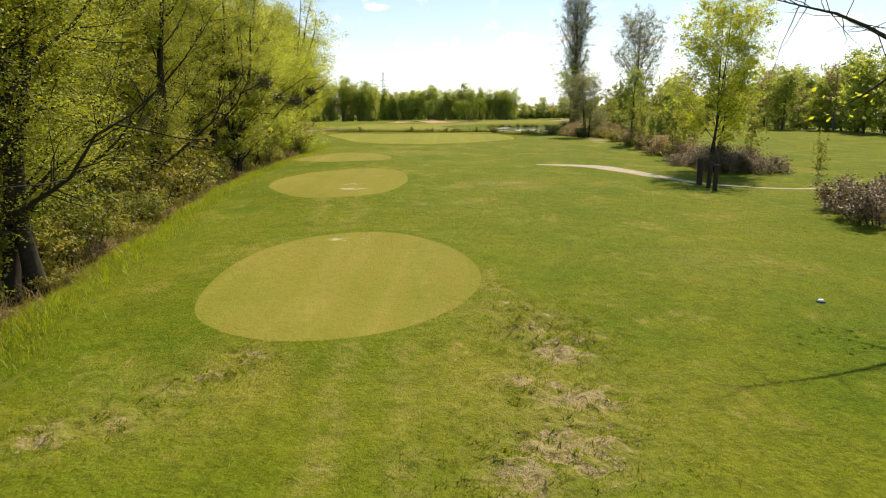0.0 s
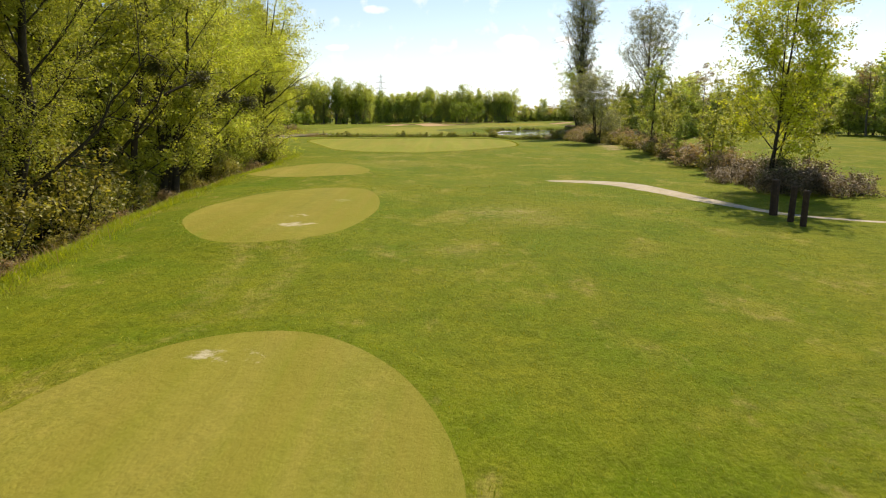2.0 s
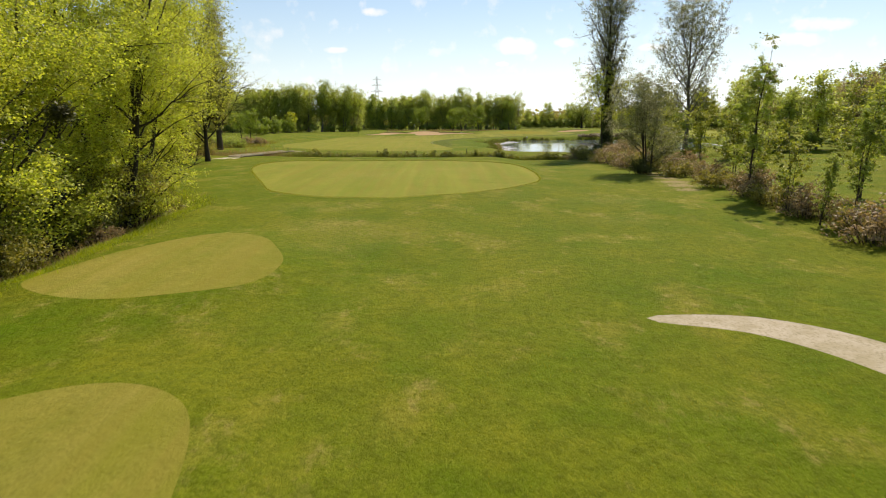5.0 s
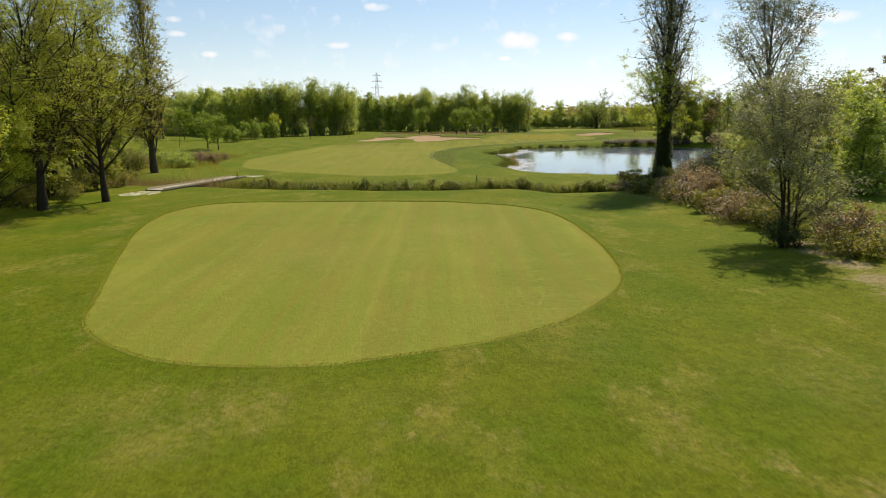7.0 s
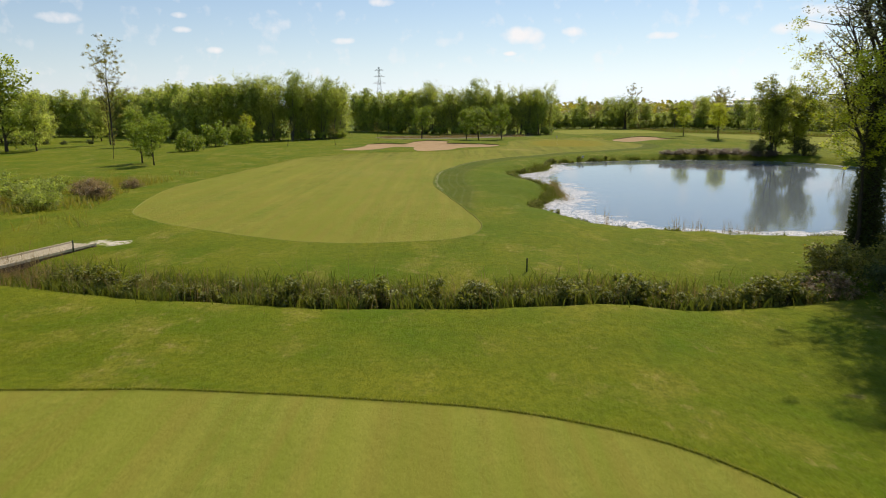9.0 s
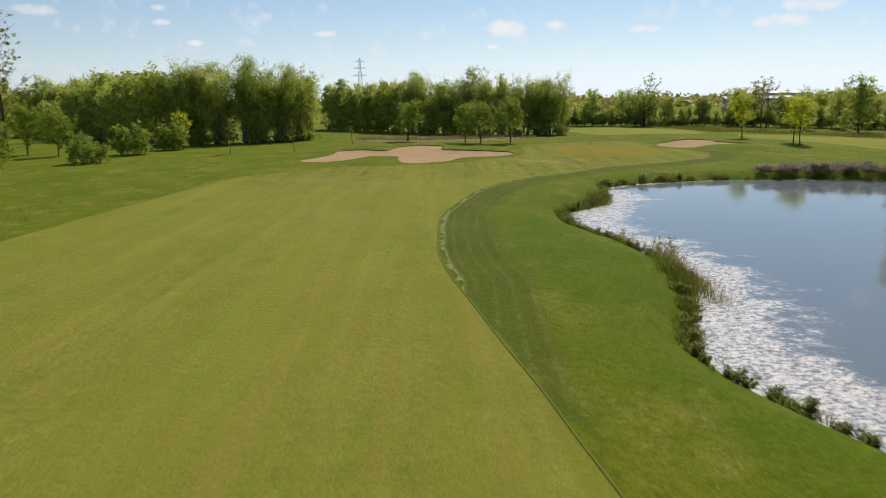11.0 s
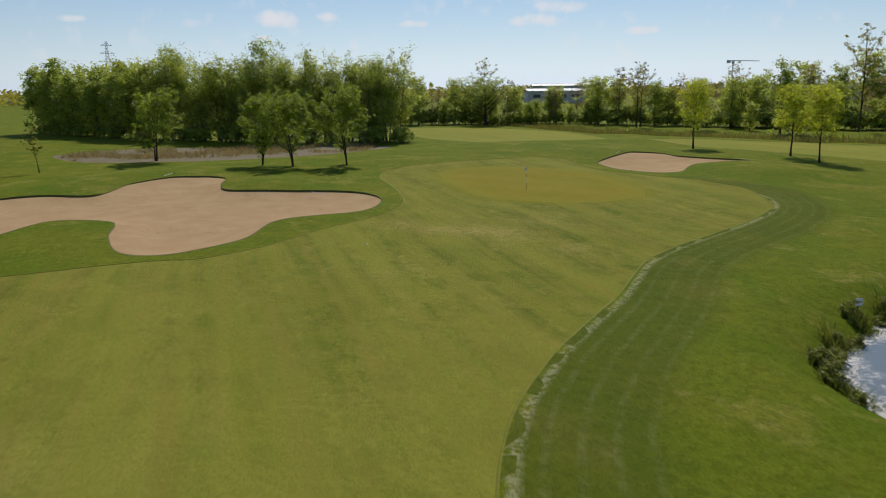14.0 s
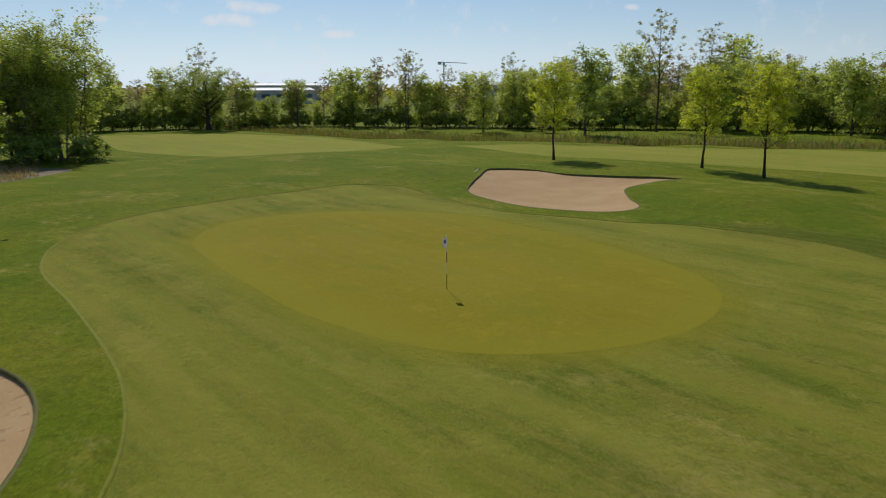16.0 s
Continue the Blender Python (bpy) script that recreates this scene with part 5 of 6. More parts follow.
small = make_tree("small_tree", 83, 8.2, 0.19, 0.16, 5.4, 24, 9, 0.85, VASE, 13000, 0.14, 0.4, M_BARK_DARK, L_SMALL, "small spreading leafy tree with forked dark stems", stems=3)
scatter([small], [(6.1, 332, 0.85), (10.1, 328.5, 0.9), (16.7, 326.8, 0.95), (-7.6, 347, 1.05), (-53.2, 250.5, 0.78), (-57, 254, 0.74), (-75, 306.7, 0.85), (-84, 312, 0.9)], 13, 0.95, 1.05, "small trees round the hole")
weed_bush = make_shrub("weedy_bush", 88, 2.0, 2.2, 4200, 0.11, L_WOOD, M_BARK, "olive-green bush among weeds beside the fairway", stems=30)
scatter([weed_bush, weed_bush, brown], [(-40, 190, 1.2), (-43, 194, 1.3), (-47, 190, 1.2), (-45, 199, 1.1), (-50, 196, 1.4), (-42, 204, 0.9), (-48, 206, 1.0), (-53, 203, 1.4), (-40, 211, 0.7), (-55, 192, 1.3), (-59, 199, 1.5), (-38, 198, 0.8)], 31, group="weedy shrubs beside the fairway")
lime = make_tree("young_tree", 187, 8.4, 0.15, 0.2, 3.6, 26, 9, 0.9, ROUND, 6500, 0.15, 0.4, M_BARK_DARK, L_YELLOW, "bright lime-green young tree before the wood")
place(lime, -57, 326, 0.9)
edge_bush = make_shrub("round_bush", 87, 5.0, 2.8, 5500, 0.18, L_SMALL, M_BARK, "round leafy bush before the wood", stems=30)
scatter([edge_bush], [(-61, 290, 1.3), (-60.6, 308, 1.15), (-57.7, 322, 1.3), (-70, 332, 0.8)], 32, group="round bushes before the wood")
thin = make_tree("thin_tree", 84, 6.4, 0.07, 0.3, 1.3, 16, 7, 1.0, ROUND, 900, 0.14, 0.16, M_BARK, L_OLIVE, "thin leaning sapling with sparse leaves", lean=0.14)
scatter([dark_shrub], [(-128, 336, 0.5), (-122, 337, 0.4), (-116, 336, 0.45), (-109, 338, 0.4), (-134, 338, 0.5)], 63, group="dark shrubs along the far ditch")
scatter([thin], [(-28.9, 309, 1.0), (-41, 306, 0.95), (-20, 334, 0.85), (-70, 270, 0.9), (-50, 336, 1.0), (-35.6, 340, 0.95)], 14, group="thin saplings on the rough")
tall_thin = make_tree("bare_tree", 85, 22.0, 0.25, 0.24, 5.6, 26, 11, 1.1, ROUND, 4200, 0.18, 0.45, M_BARK, L_OLIVE, "tall thin tree with a sparse crown")
scatter([tall_thin], [(-97, 328, 1.12), (-98.6, 329.5, 0.9), (130, 352, 0.8), (137, 346, 0.75), (86, 455, 0.85), (104.3, 395, 0.72), (108, 399, 0.6), (128, 388, 0.7), (120, 400, 0.6)], 15, group="tall thin trees")

near_tree = make_tree("bare_tree", 86, 11.0, 0.24, 0.3, 3.6, 14, 8, 0.7, WIDE, 260, 0.13, 0.2, M_BARK_DARK, L_YELLOW, "dark tree with a long reaching limb and few leaves")
place(near_tree, 16.6, 20.0, 1.0, 0.0)
lr = np.random.default_rng(3)
m = np.linspace(0, 1, 9)
limb = np.column_stack([-0.2 - 7.6 * m, 0.4 * np.sin(m * 4), 5.9 + 2.8 * m - 0.4 * m**2 + 0.1 * np.sin(m * 11)])
lines = [(limb, 0.12 * (1 - 0.9 * m))]
for i in range(34):
    q = lr.uniform(0.2, 1.0)
    p0 = np.array([np.interp(q, m, limb[:, c]) for c in range(3)])
    d = lr.normal(0, 1, 3) * (0.8, 0.5, 0.7) + (-0.5, 0, 0.1)
    mm = np.linspace(0, 1, 5)[:, None]
    lines.append((p0 + d * mm * lr.uniform(0.6, 1.6) + lr.normal(0, 0.06, (5, 3)) * mm, 0.014 * (1 - 0.8 * mm[:, 0])))
hang = np.column_stack([-3.4 - 2.2 * m, 0.2 * m, 7.0 - 2.3 * m + 0.6 * m**2])
lines.append((hang, 0.05 * (1 - 0.8 * m)))
v, f = tubes(lines, 6)
part("limb", mesh_from("limb", v, f, M_BARK_DARK, True), None, near_tree, "long bare limb")
c = np.concatenate([hang[5:][lr.integers(0, 4, 90)] + lr.normal(0, 0.35, (90, 3))])[::2]
v, f = leaf_quads(lr, c, 0.085)
tagged(part("leaf_spray", mesh_from("leaf_spray", v, f, L_YELLOW), None, near_tree), "spray of yellow young leaves", kind="stuff")

for x, y, z, r in ((-13.8, 67.5, 6.2, 0.75), (-15.2, 66, 6.5, 0.7), (-14.8, 60, 7.6, 0.8), (-16.5, 57, 8.2, 0.6), (-13.2, 72, 7.2, 0.55)):
    mr = np.random.default_rng(int(x * -10))
    d = mr.normal(0, 0.42, (800, 3)) * (1.1, 1.0, 0.85)
    v, f = leaf_quads(mr, d * r, 0.1)
    ball = new("mistletoe", mesh_from("mistletoe", v, f, L_MISTLE))
    ball.location = (x, y, z)
    tagged(ball, "dark mistletoe ball on a willow limb", "mistletoe", "mistletoe balls", "stuff")


# ---- reeds, weeds and rough grass ----
gr = np.random.default_rng(77)


def along(line, count, spread, lo=0.0, hi=1.0):
    """Random places near a line."""
    seg = np.linalg.norm(np.diff(line, axis=0), axis=1)
    s_all = np.concatenate([[0], np.cumsum(seg)])
    s = gr.uniform(lo, hi, count) * s_all[-1]
    xy = np.column_stack([np.interp(s, s_all, line[:, c]) for c in (0, 1)])
    return xy + gr.normal(0, spread, (count, 2))


def clumped(xy, scale, keep):
    """Keeps the places where a slow noise is high, so that plants stand in clumps."""
    val = np.array([noise.noise((x * scale, y * scale, 3.3)) for x, y in xy])
    return xy[val > keep]


reach = DITCH[(DITCH[:, 0] > -30) & (DITCH[:, 0] < 30)]
xy = clumped(along(reach, 34000, 0.9), 0.5, -0.2)
stuff("reeds", *blades(gr, on_ground(xy), 0.85, 0.05, 0.45), L_REED, "dark green reeds filling the ditch", "reeds")
xy = along(reach, 2000, 1.0)
stuff("dry_reeds", *blades(gr, on_ground(xy), 1.5, 0.02, 0.2), L_DRY, "dry straw-coloured reed stems in the ditch", "reeds")
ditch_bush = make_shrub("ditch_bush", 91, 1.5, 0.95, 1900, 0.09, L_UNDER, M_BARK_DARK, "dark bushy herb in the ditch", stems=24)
br = random.Random(12)
spots = [(float(x), float(np.interp(x, DITCH[:, 0], DITCH[:, 1])) - br.uniform(-0.6, 1.5), br.uniform(0.7, 1.35)) for x in np.arange(-22, 24, 0.95) + np.array([br.uniform(-0.5, 0.5) for _ in range(49)])]
scatter([ditch_bush], spots, 16, group="herbs in the ditch")
xy = along(DITCH[(DITCH[:, 0] < -20) & (DITCH[:, 0] > -50)], 4000, 1.3)
stuff("dry_reeds", *blades(gr, on_ground(xy), 1.3, 0.025, 0.25), L_DRY, "dry straw-coloured grass beside the footbridge", "reeds")
xy = clumped(along(np.concatenate([POND, POND[:1]]), 52000, 0.4), 0.62, 0.08)
xy = xy[(xy[:, 0] < 56) & (away(POND, xy, 4) < 0.8)]
stuff("pond_sedge", *blades(gr, on_ground(xy), 0.55, 0.05, 0.5), L_REED, "dark sedge tussocks along the pond's edge", "reeds")
xy = np.concatenate([np.random.default_rng(1).normal((14.3, 208), (0.6, 1.6), (1500, 2)), np.random.default_rng(3).normal((17.2, 241.6), (0.8, 1.2), (900, 2)), np.random.default_rng(5).normal((11.8, 231), (0.5, 1.6), (600, 2))])
stuff("tall_reeds", *blades(gr, on_ground(xy), 0.85, 0.05, 0.45), L_REED, "tall dark reeds at the water's edge", "reeds")
xy = np.concatenate([np.random.default_rng(10 + i).normal((x, y), (0.5, 0.2), (k, 2)) for i, (x, y, k) in enumerate(((21.5, 181.6, 30), (22.8, 181.2, 45), (25.2, 180.4, 30), (26.2, 180.2, 50), (27.5, 180, 30), (15.5, 183.8, 20)))])
stuff("tall_reeds", *blades(gr, on_ground(xy), 2.5, 0.035, 0.1), L_DRY, "tall dry reed stems in shallow water", "reeds")
xy = np.concatenate([np.random.default_rng(30 + i).normal((x, y), (0.45, 0.9), (k, 2)) for i, (x, y, k) in enumerate(((15.1, 217, 60), (15.3, 214, 90), (15.0, 210, 110), (15.0, 206.5, 130), (15.3, 203.5, 110), (14.2, 221, 30)))])
stuff("tall_reeds", *blades(gr, on_ground(xy), 1.7, 0.03, 0.25), L_DRY, "tall pale seed-headed reeds at the water's edge", "reeds")
xy = np.concatenate([np.random.default_rng(50 + i).normal((x, y), (0.4, 0.8), (k, 2)) for i, (x, y, k) in enumerate(((15.1, 217, 200), (15.2, 213, 300), (15.0, 208, 400), (15.1, 204, 400), (14.0, 221, 200)))])
stuff("tall_reeds", *blades(gr, on_ground(xy), 1.0, 0.04, 0.4), L_REED, "dark rushes at the water's edge", "reeds")
scatter([sap], [(15.4, 217.0, 0.4), (15.7, 214.6, 0.36), (14.2, 222.5, 0.25)], 66, group="willow shoots at the pond")
for x, y, k in ((17.2, 182.8, 0.55), (18.4, 182.6, 0.6), (19.6, 182.2, 0.6), (20.8, 181.6, 0.7), (24.6, 179.6, 0.6), (28.6, 179.0, 0.55), (32.5, 178.6, 0.6)):
    place(ditch_bush, x, y, k, x, group="herbs at the pond", label="dark bushy herb at the pond's edge")
shore = POND[(POND[:, 0] < 33) & (POND[:, 1] > 184)]
for i, (x, y) in enumerate(shore[:: max(1, len(shore) // 52)]):
    place(ditch_bush, float(x) - 0.3 + br.uniform(-0.3, 0.2), float(y) + br.uniform(-0.8, 0.8), br.uniform(0.35, 0.62), i, group="herbs at the pond", label="dark bushy herb at the pond's edge")
xy = along(BANK_LINE[1:8] + (0.7, 0), 27000, 0.75)
stuff("bank_grass", *blades(gr, on_ground(xy), 0.27, 0.022, 0.5), L_LUSH, "long lush grass on the bank", "grass")
xy = along(BANK_LINE[1:8] - (1.2, 0), 5000, 1.0)
stuff("bank_weeds", *blades(gr, on_ground(xy), 0.7, 0.02, 0.5), L_DRY, "dry dead weeds under the trees", "grass")
xy = np.column_stack([gr.uniform(-12, 16, 45000), 5 + 58 * gr.uniform(0, 1, 45000) ** 1.7])
ok = np.ones(len(xy), bool)
for poly in (TEE_A, TEE_B, GRAVEL):
    ok &= ~inside(poly, xy)
xy = xy[ok]
xy = clumped(xy, 1.6, -0.12)
stuff("rough_grass", *blades(gr, on_ground(xy, 0.01), 0.085, 0.016, 0.6), L_BLADE, "short uneven blades of rough grass", "grass")
xy = np.concatenate([gr.normal((wx, wy), 1.0 * wr, (int(1100 * wr), 2)) for wx, wy, wr, wa in WORN[:18] if wr > 0.4])
xy = clumped(xy[~inside(TEE_A, xy)], 2.6, 0.06)
stuff("tussocks", *blades(gr, on_ground(xy, 0.01), 0.085, 0.02, 0.9), L_TUFT, "dark uneven tussocks on the worn turf", "grass")
xy = np.column_stack([gr.normal(-44, 9, 12000), gr.normal(203, 12, 12000)])
xy = clumped(xy[(away(FAIRWAY, xy, 6) > 3) & ~inside(FAIRWAY, xy)], 0.15, -0.05)
stuff("weeds", *blades(gr, on_ground(xy), 0.9, 0.06, 0.35), L_OLIVE, "patch of tall olive weeds beside the fairway", "grass")
xy = along(DITCH_SIDE, 9000, 3.0)
stuff("weeds", *blades(gr, on_ground(xy), 1.1, 0.12, 0.4), L_REED, "dark green sedge along the far ditch", "grass")
xy = along(DITCH_SIDE, 9000, 2.6)
stuff("weeds", *blades(gr, on_ground(xy), 1.0, 0.1, 0.35), L_BROWN, "brown sedge along the far ditch", "grass")
xy = along(BANK_LINE[7:] - (1.5, 0), 5000, 2.2)
stuff("bank_weeds", *blades(gr, on_ground(xy), 0.6, 0.04, 0.5), L_OLIVE, "low weeds under the trees", "grass")
xy = np.column_stack([gr.uniform(-22, 30, 9000), gr.uniform(350, 372, 9000)])
xy = clumped(xy[inside(HEATH, xy)], 0.2, -0.1)
stuff("heath_weeds", *blades(gr, on_ground(xy), 0.7, 0.08, 0.4), L_BROWN, "brown dry weeds on the heath", "grass")


ring = np.concatenate([TEE_D, TEE_D[:1]])
xy = along(ring, 9000, 0.07)
stuff("edge_grass", *blades(gr, on_ground(xy, 0.0), 0.09, 0.02, 0.7), L_BLADE, "ragged uncut grass at the mown tee's edge", "grass")


# ---- footbridge, posts, flag, stakes, signs ----
def build_bridge():
    a, b = Vector((-30.4, 154.6, 0)), Vector((-25.4, 170.0, 0))
    d = (b - a).normalized()
    z0, z1 = h1(*a.xy) + 0.12, h1(*b.xy) + 0.12
    turn = math.atan2(d.y, d.x)
    L = (b - a).length
    root = new("footbridge")
    root.empty_display_size = 0.3
    root.matrix_basis = Matrix.Translation((a.x, a.y, z0)) @ Matrix.Rotation(turn, 4, "Z")
    tilt = math.atan2(z1 - z0, L)
    slab = bmesh.new()
    box(slab, 0.145, 2.4, 0.05, bevel=0.008)
    plank = bpy.data.meshes.new("plank")
    slab.to_mesh(plank)
    slab.free()
    plank.materials.append(M_PLANK)
    n = int(L / 0.16)
    r = random.Random(2)
    for i in range(n):
        s = (i + 0.5) * 0.16
        ob = new("plank", plank)
        ob.parent = root
        ob.matrix_basis = pose(s, r.uniform(-0.02, 0.02), s * math.tan(tilt) + r.uniform(-0.004, 0.004), 0, 0, r.uniform(-0.4, 0.4))
    for side in (-1, 1):
        bm = bmesh.new()
        box(bm, L, 0.16, 0.34, (L / 2, side * 1.12, -0.2 + L / 2 * math.tan(tilt)), bevel=0.015)
        part("beam", bm, M_BEAM, root)
        bm = bmesh.new()
        box(bm, L, 0.12, 0.14, (L / 2, side * 1.14, 0.1 + L / 2 * math.tan(tilt)), bevel=0.015)
        part("kerb_rail", bm, M_PLANK, root)
    for s in (0.25, L - 0.25):
        bm = bmesh.new()
        box(bm, 0.5, 2.7, 1.2, (s, 0, -0.68 + s * math.tan(tilt)), bevel=0.02)
        part("abutment", bm, M_BEAM, root)
    return tagged(root, "low weathered plank footbridge over the ditch", "bridge")


build_bridge()


def build_post(x, y, tall, r, lean):
    root = new("wooden_post")
    root.empty_display_size = 0.2
    root.matrix_basis = Matrix.Translation((x, y, h1(x, y))) @ Euler((0, lean, lean * 7)).to_matrix().to_4x4()
    bm = bmesh.new()
    bmesh.ops.create_cone(bm, cap_ends=True, segments=10, radius1=r * 1.05, radius2=r, depth=tall + 0.3, matrix=Matrix.Translation((0, 0, tall / 2 - 0.15)))
    bmesh.ops.bevel(bm, geom=[e for e in bm.edges if all(v.co.z > tall - 0.05 for v in e.verts)], offset=0.025, segments=2, affect="EDGES")
    for v in bm.verts:
        v.co.xy *= 1 + 0.08 * noise.noise(v.co * 3)
    part("post_shaft", bm, M_POST, root)
    bm = bmesh.new()
    bmesh.ops.create_cone(bm, cap_ends=True, segments=10, radius1=r * 1.12, radius2=r * 0.95, depth=0.06, matrix=Matrix.Translation((0, 0, tall + 0.02)))
    part("post_cap", bm, M_BEAM, root)
    return tagged(root, "thick dark weathered wooden post in the grass", "post", "three posts beside the path")


for x, y, tall, r, lean in ((17.5, 48.4, 1.75, 0.19, 0.0), (17.3, 46.2, 1.65, 0.14, 0.06), (17.2, 44.8, 1.6, 0.14, 0.03)):
    build_post(x, y, tall, r, lean)


def paint(name, colour, rough=0.4):
    n = Nodes(name, rough, 0.5)
    return n.base(n.mix(n.ramp(n.noise(9.0, 3.0), 0.4, 0.7, 0.0, 0.25), colour, tuple(0.6 * c for c in colour[:3]) + (1,)))


M_WHITE = paint("white_paint", rgb(0.78, 0.78, 0.76))
M_BLACK = paint("black_paint", rgb(0.025, 0.025, 0.03))
M_STAKE = paint("dark_green_paint", rgb(0.02, 0.045, 0.02))
M_FLAG = paint("flag_cloth", rgb(0.6, 0.6, 0.68), 0.9)
M_FLAG_BLUE = paint("blue_cloth", rgb(0.05, 0.06, 0.3), 0.9)


def build_flag(x, y):
    z = h1(x, y) - MOWN
    root = new("flagstick")
    root.empty_display_size = 0.2
    root.location = (x, y, z)
    for a, b, mat in ((-0.1, 0.62, M_BLACK), (0.62, 1.1, M_WHITE), (1.1, 1.5, M_BLACK), (1.5, 2.15, M_WHITE)):
        part("pole_section", rod(bmesh.new(), (0, 0, a), (0, 0, b), 0.013, 0.013), mat, root)
    bm = bmesh.new()
    rows = []
    for i in range(7):
        s = i / 6
        rows.append([bm.verts.new((-0.02 - 0.20 * s, -0.05 * math.sin(s * 7), 2.12 - 0.1 * s - 0.36 * j / 4 + 0.02 * math.sin(s * 9 + j))) for j in range(5)])
    for a, b in zip(rows, rows[1:]):
        for j in range(4):
            bm.faces.new((a[j], a[j + 1], b[j + 1], b[j]))
    bmesh.ops.solidify(bm, geom=bm.faces[:], thickness=0.004)
    flag = part("flag", bm, M_FLAG, root, "pale drooping flag")
    bm = bmesh.new()
    box(bm, 0.1, 0.012, 0.12, (-0.11, -0.03, 1.92), bevel=0.003)
    part("emblem", bm, M_FLAG_BLUE, flag, "blue patch on the flag")
    bm = bmesh.new()
    bmesh.ops.create_cone(bm, cap_ends=False, segments=16, radius1=0.06, radius2=0.06, depth=0.02, matrix=Matrix.Translation((0, 0, 0.012)))
    part("cup_rim", bm, M_WHITE, root)
    return tagged(root, "banded flagstick with a drooping pale flag", "flag")


build_flag(28.05, 297.5)


def build_stake(x, y, tall, mat, label):
    root = new("marker_stake")
    root.empty_display_size = 0.1
    root.location = (x, y, h1(x, y))
    part("stake_shaft", rod(bmesh.new(), (0, 0, -0.1), (0.02, 0, tall), 0.05, 0.05), mat, root)
    part("stake_tip", rod(bmesh.new(), (0.02, 0, tall), (0.02, 0, tall + 0.07), 0.05, 0.02), M_BLACK, root)
    return tagged(root, label, "stake", "marker stakes")


build_stake(5.8, 160.4, 0.75, M_STAKE, "dark marker stake in the grass by the ditch")
build_stake(-24.9, 167.6, 0.8, M_STAKE, "dark green marker stake beside the footbridge")
for x, y in ((-32.5, 368), (-33.4, 369)):
    build_stake(x, y, 1.6, M_POST, "brown wooden post at the wood's edge")
for x, y in ((-61.5, 318), (-60.4, 317)):
    build_stake(x, y, 1.5, M_WHITE, "white wooden post before the wood")
build_stake(90, 445, 2.2, M_POST, "dark stump-like post by the oak")


def build_sign(x, y):
    root = new("small_sign")
    root.empty_display_size = 0.1
    root.location = (x, y, h1(x, y))
    part("sign_post", rod(bmesh.new(), (0, 0, -0.1), (0, 0, 0.45), 0.03, 0.03), M_BLACK, root)
    bm = bmesh.new()
    box(bm, 0.42, 0.05, 0.36, (0, -0.04, 0.5), bevel=0.01)
    part("board", bm, M_WHITE, root)
    bm = bmesh.new()
    box(bm, 0.26, 0.012, 0.06, (0, -0.073, 0.52))
    part("sign_bar", bm, M_BLACK, root)
    return tagged(root, "small white signboard on the pond bank", "sign")


build_sign(27.6, 260.4)


def build_rake(x, y, turn):
    root = new("bunker_rake")
    root.empty_display_size = 0.1
    root.matrix_basis = Matrix.Translation((x, y, h1(x, y) + 0.05)) @ Matrix.Rotation(turn, 4, "Z")
    part("rake_handle", rod(bmesh.new(), (0, 0, 0.04), (1.6, 0, 0.12), 0.018, 0.018), M_WHITE, root)
    bm = bmesh.new()
    box(bm, 0.06, 0.6, 0.05, (1.6, 0, 0.12), bevel=0.01)
    part("rake_head", bm, M_BLACK, root)
    return tagged(root, "white-handled rake lying at the bunker's edge", "rake", "bunker rakes")


build_rake(-5.0, 317.8, 1.0)
build_rake(52.5, 321.2, 0.6)
build_rake(9.6, 301.2, 2.4)


def build_ball(x, y, r, label, name="golf_ball", category="ball"):
    bm = bmesh.new()
    bmesh.ops.create_icosphere(bm, subdivisions=2, radius=r)
    ob = part(name, bm, M_WHITE)
    ob.location = (x, y, h1(x, y) - MOWN + r * 0.9)
    return tagged(ob, label, category)


build_ball(8.8, 280.3, 0.045, "white golf ball on the fairway")


def build_sprinkler(x, y):
    root = new("marker_plate")
    root.empty_display_size = 0.1
    root.location = (x, y, h1(x, y))
    bm = bmesh.new()
    bmesh.ops.create_cone(bm, cap_ends=True, segments=20, radius1=0.09, radius2=0.07, depth=0.06, matrix=Matrix.Translation((0, 0, 0.05)))
    part("plate", bm, M_WHITE, root)
    bm = bmesh.new()
    bmesh.ops.create_cone(bm, cap_ends=True, segments=20, radius1=0.13, radius2=0.11, depth=0.05, matrix=Matrix.Translation((0, 0, 0.015)))
    part("plate_ring", bm, M_BLACK, root)
    return tagged(root, "round white marker plate in a dark ring in the rough", "marker")


build_sprinkler(10.2, 18.5)


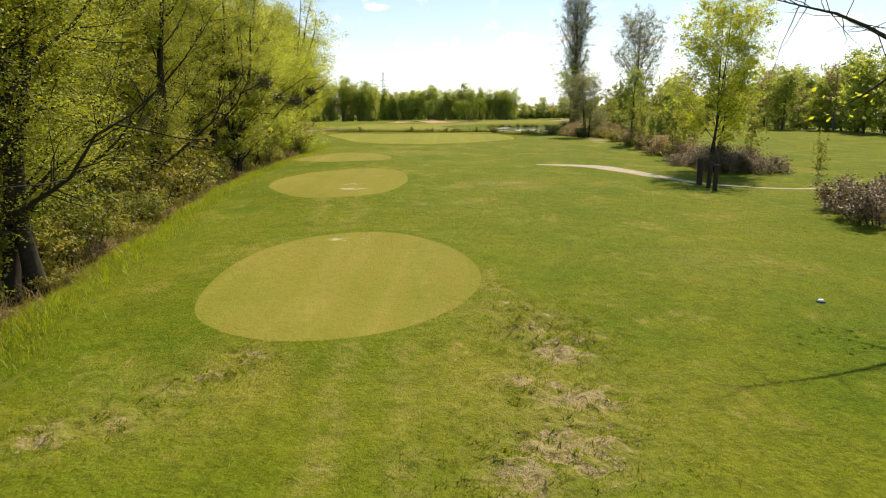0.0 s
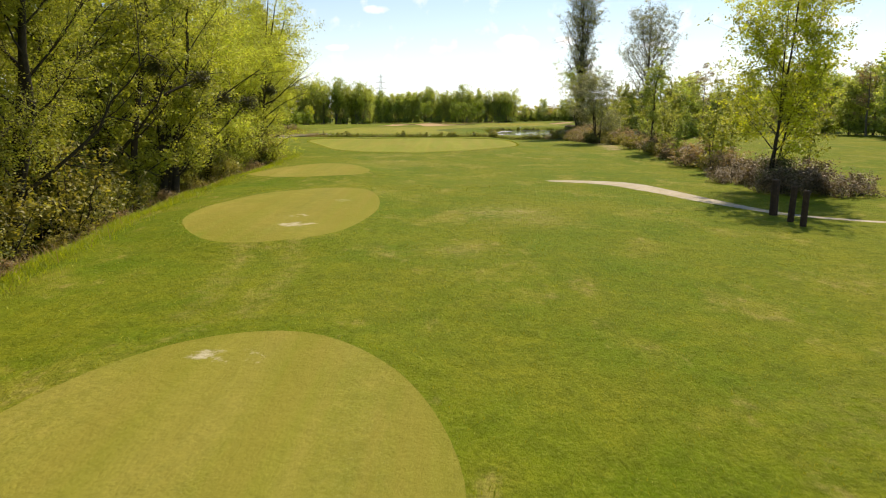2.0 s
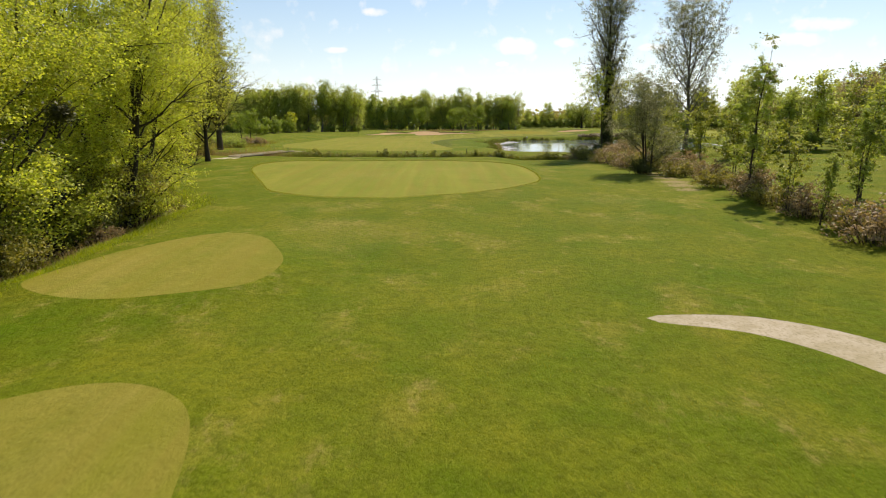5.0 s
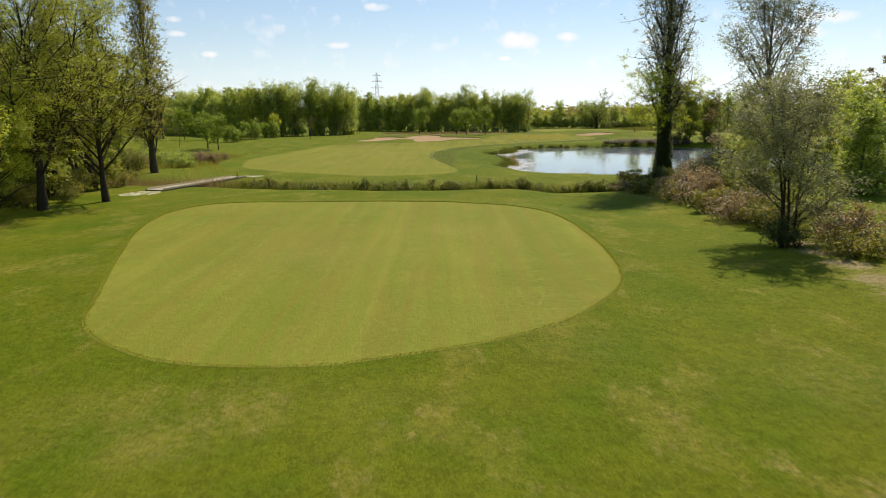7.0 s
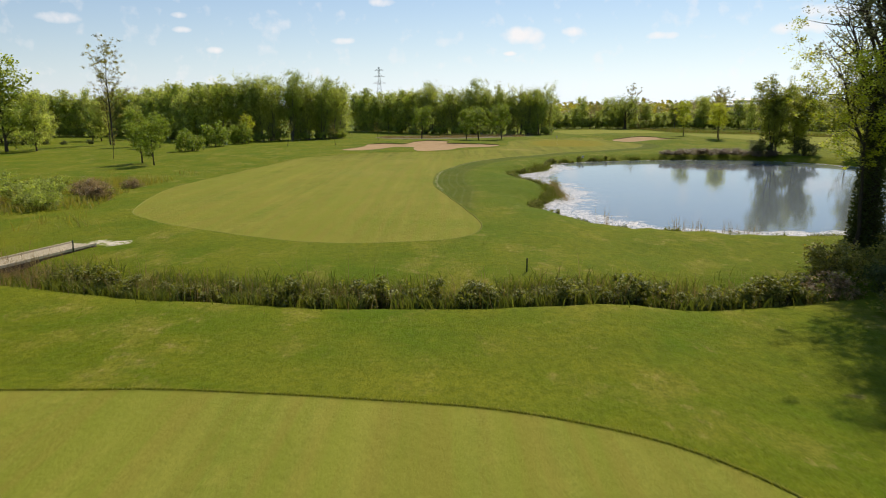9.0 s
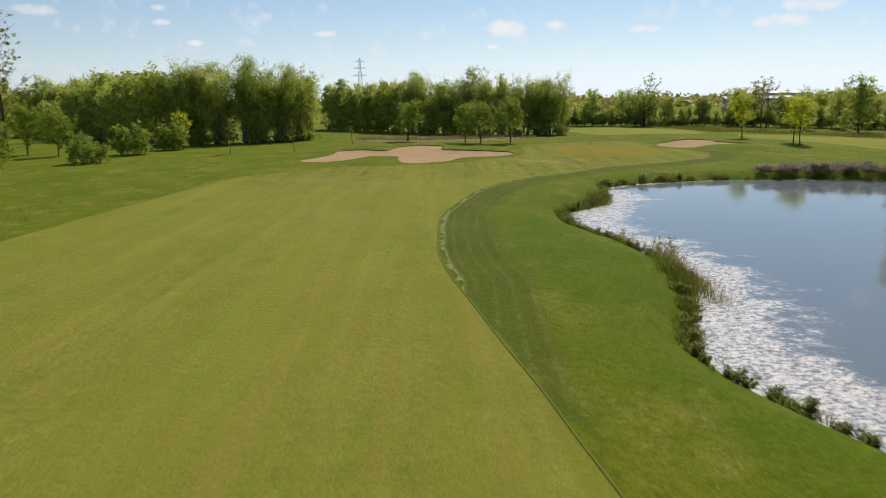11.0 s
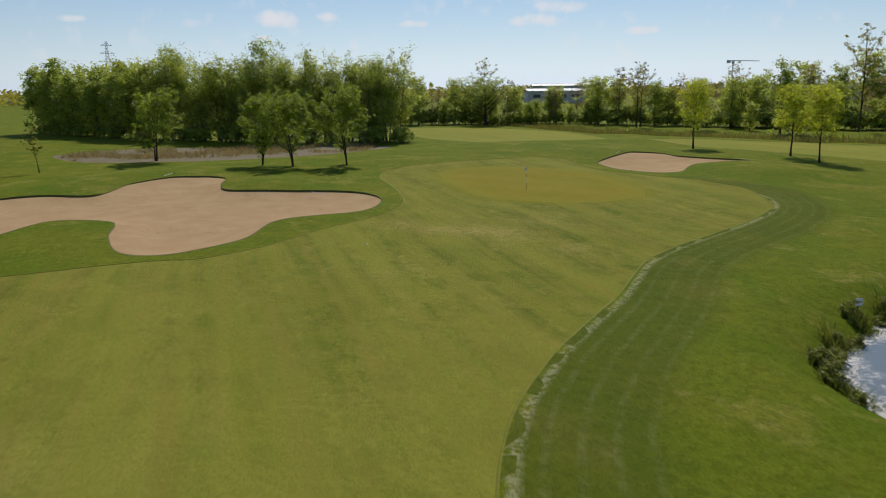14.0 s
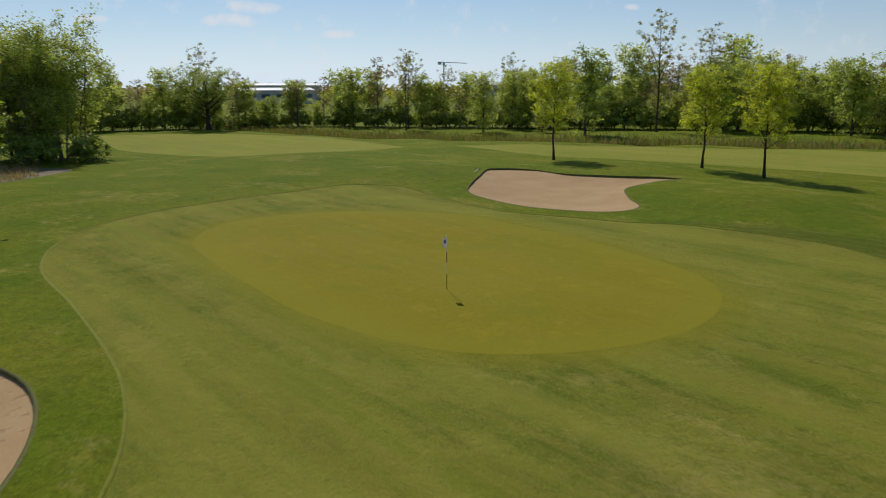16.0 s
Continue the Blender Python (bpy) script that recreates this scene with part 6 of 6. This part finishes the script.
# ---- far distance ----
def build_pylon(x, y, tall):
    # steel colour lightened to stand in for the haze in front of it
    steel = speckled("grey_steel", rgb(0.55, 0.57, 0.6), rgb(0.48, 0.5, 0.52), rgb(0.4, 0.4, 0.4), 0.2, 0.6)
    root = new("power_pylon")
    root.location = (x, y, h1(x, y))
    w = lambda z: 4.2 * (1 - z / tall) ** 1.4 + 0.7
    levels = [tall * q for q in (0, 0.14, 0.27, 0.39, 0.5, 0.6, 0.69, 0.77, 0.84, 0.9, 0.95, 1.0)]
    for sx, sy in ((1, 1), (1, -1), (-1, 1), (-1, -1)):
        bm = bmesh.new()
        for a, b in zip(levels, levels[1:]):
            rod(bm, (sx * w(a), sy * w(a), a), (sx * w(b), sy * w(b), b), 0.15, 0.13, 5)
        part("leg", bm, steel, root)
    bm = bmesh.new()
    for i, (a, b) in enumerate(zip(levels, levels[1:])):
        for sy in (-1, 1):
            rod(bm, (-w(a), sy * w(a), a), (w(b), sy * w(b), b), 0.08, 0.08, 4)
            rod(bm, (w(a), sy * w(a), a), (-w(b), sy * w(b), b), 0.08, 0.08, 4)
    part("bracing", bm, steel, root)
    for z, half in ((0.66, 8), (0.8, 6.5), (0.93, 5)):
        bm = bmesh.new()
        rod(bm, (-half, 0, tall * z), (half, 0, tall * z), 0.2, 0.2, 4)
        rod(bm, (-half, 0, tall * z), (0, 0, tall * z + 2.2), 0.12, 0.12, 4)
        rod(bm, (half, 0, tall * z), (0, 0, tall * z + 2.2), 0.12, 0.12, 4)
        part("cross_arm", bm, steel, root)
    return tagged(root, "grey lattice power pylon far behind the wood", "pylon")


build_pylon(-83, 1000, 56)

M_ROOF = paint("pale_roof", rgb(0.55, 0.58, 0.6), 0.5)
M_WALL = paint("grey_cladding", rgb(0.42, 0.43, 0.44), 0.7)
M_GLASS = paint("dark_glazing", rgb(0.06, 0.08, 0.09), 0.15)


def build_hall(x, y, turn, L, W, Hh):
    root = new("industrial_hall")
    root.matrix_basis = Matrix.Translation((x, y, h1(x, y))) @ Matrix.Rotation(turn, 4, "Z")
    bm = bmesh.new()
    box(bm, L, W, Hh, (0, 0, Hh / 2), bevel=0.2)
    wall = part("wall", bm, M_WALL, root)
    bm = bmesh.new()
    for s in (-1, 1):
        box(bm, L + 1, W / 2 + 1, 0.4, (0, s * W / 4, Hh + 1.2), lean=-s * 0.12)
    part("roof", bm, M_ROOF, root)
    for i in range(int(L / 9)):
        bm = bmesh.new()
        box(bm, 5, 0.3, 2.2, (-L / 2 + 6 + i * 9, -W / 2 - 0.05, Hh - 3))
        part("window", bm, M_GLASS, wall)
    return tagged(root, "low grey industrial hall with a pale roof beyond the trees", "building")


build_hall(300, 800, -0.4, 60, 30, 11)
build_hall(240, 700, -0.3, 46, 26, 8)
build_hall(420, 640, -0.6, 70, 30, 11)


def build_crane(x, y, tall, turn):
    root = new("tower_crane")
    root.matrix_basis = Matrix.Translation((x, y, h1(x, y))) @ Matrix.Rotation(turn, 4, "Z")
    part("mast", box(bmesh.new(), 0.8, 0.8, tall, (0, 0, tall / 2)), M_ROOF, root)
    part("jib", box(bmesh.new(), 42, 0.5, 0.6, (14, 0, tall)), M_ROOF, root)
    part("counterweight", box(bmesh.new(), 3, 1.6, 2.4, (-6, 0, tall - 1)), M_WALL, root)
    part("cab", box(bmesh.new(), 1.8, 1.8, 2, (0, 0, tall - 1.6), bevel=0.1), M_ROOF, root)
    return tagged(root, "distant tower crane above the trees", "crane", "tower cranes")


build_crane(440, 760, 31, 0.2)
build_crane(520, 690, 30, -0.1)
rr = np.random.default_rng(9)
ang = rr.uniform(-2.2, 1.6, 16000)
dist = rr.uniform(650, 900, 16000)
xy = np.column_stack([np.cos(ang + 1.57) * dist, 200 + np.sin(ang + 1.57) * dist])
tall = 10 + 6 * np.array([noise.noise((x * 0.02, y * 0.02, 1.0)) for x, y in xy])
c = np.column_stack([xy, height(xy) + tall * rr.uniform(0, 1, 16000)])
v, f = leaf_quads(rr, c, 4.2, 1.3)
stuff("far_woodland", v, f, L_OLIVE, "low hazy belt of woodland on the horizon", "woodland")
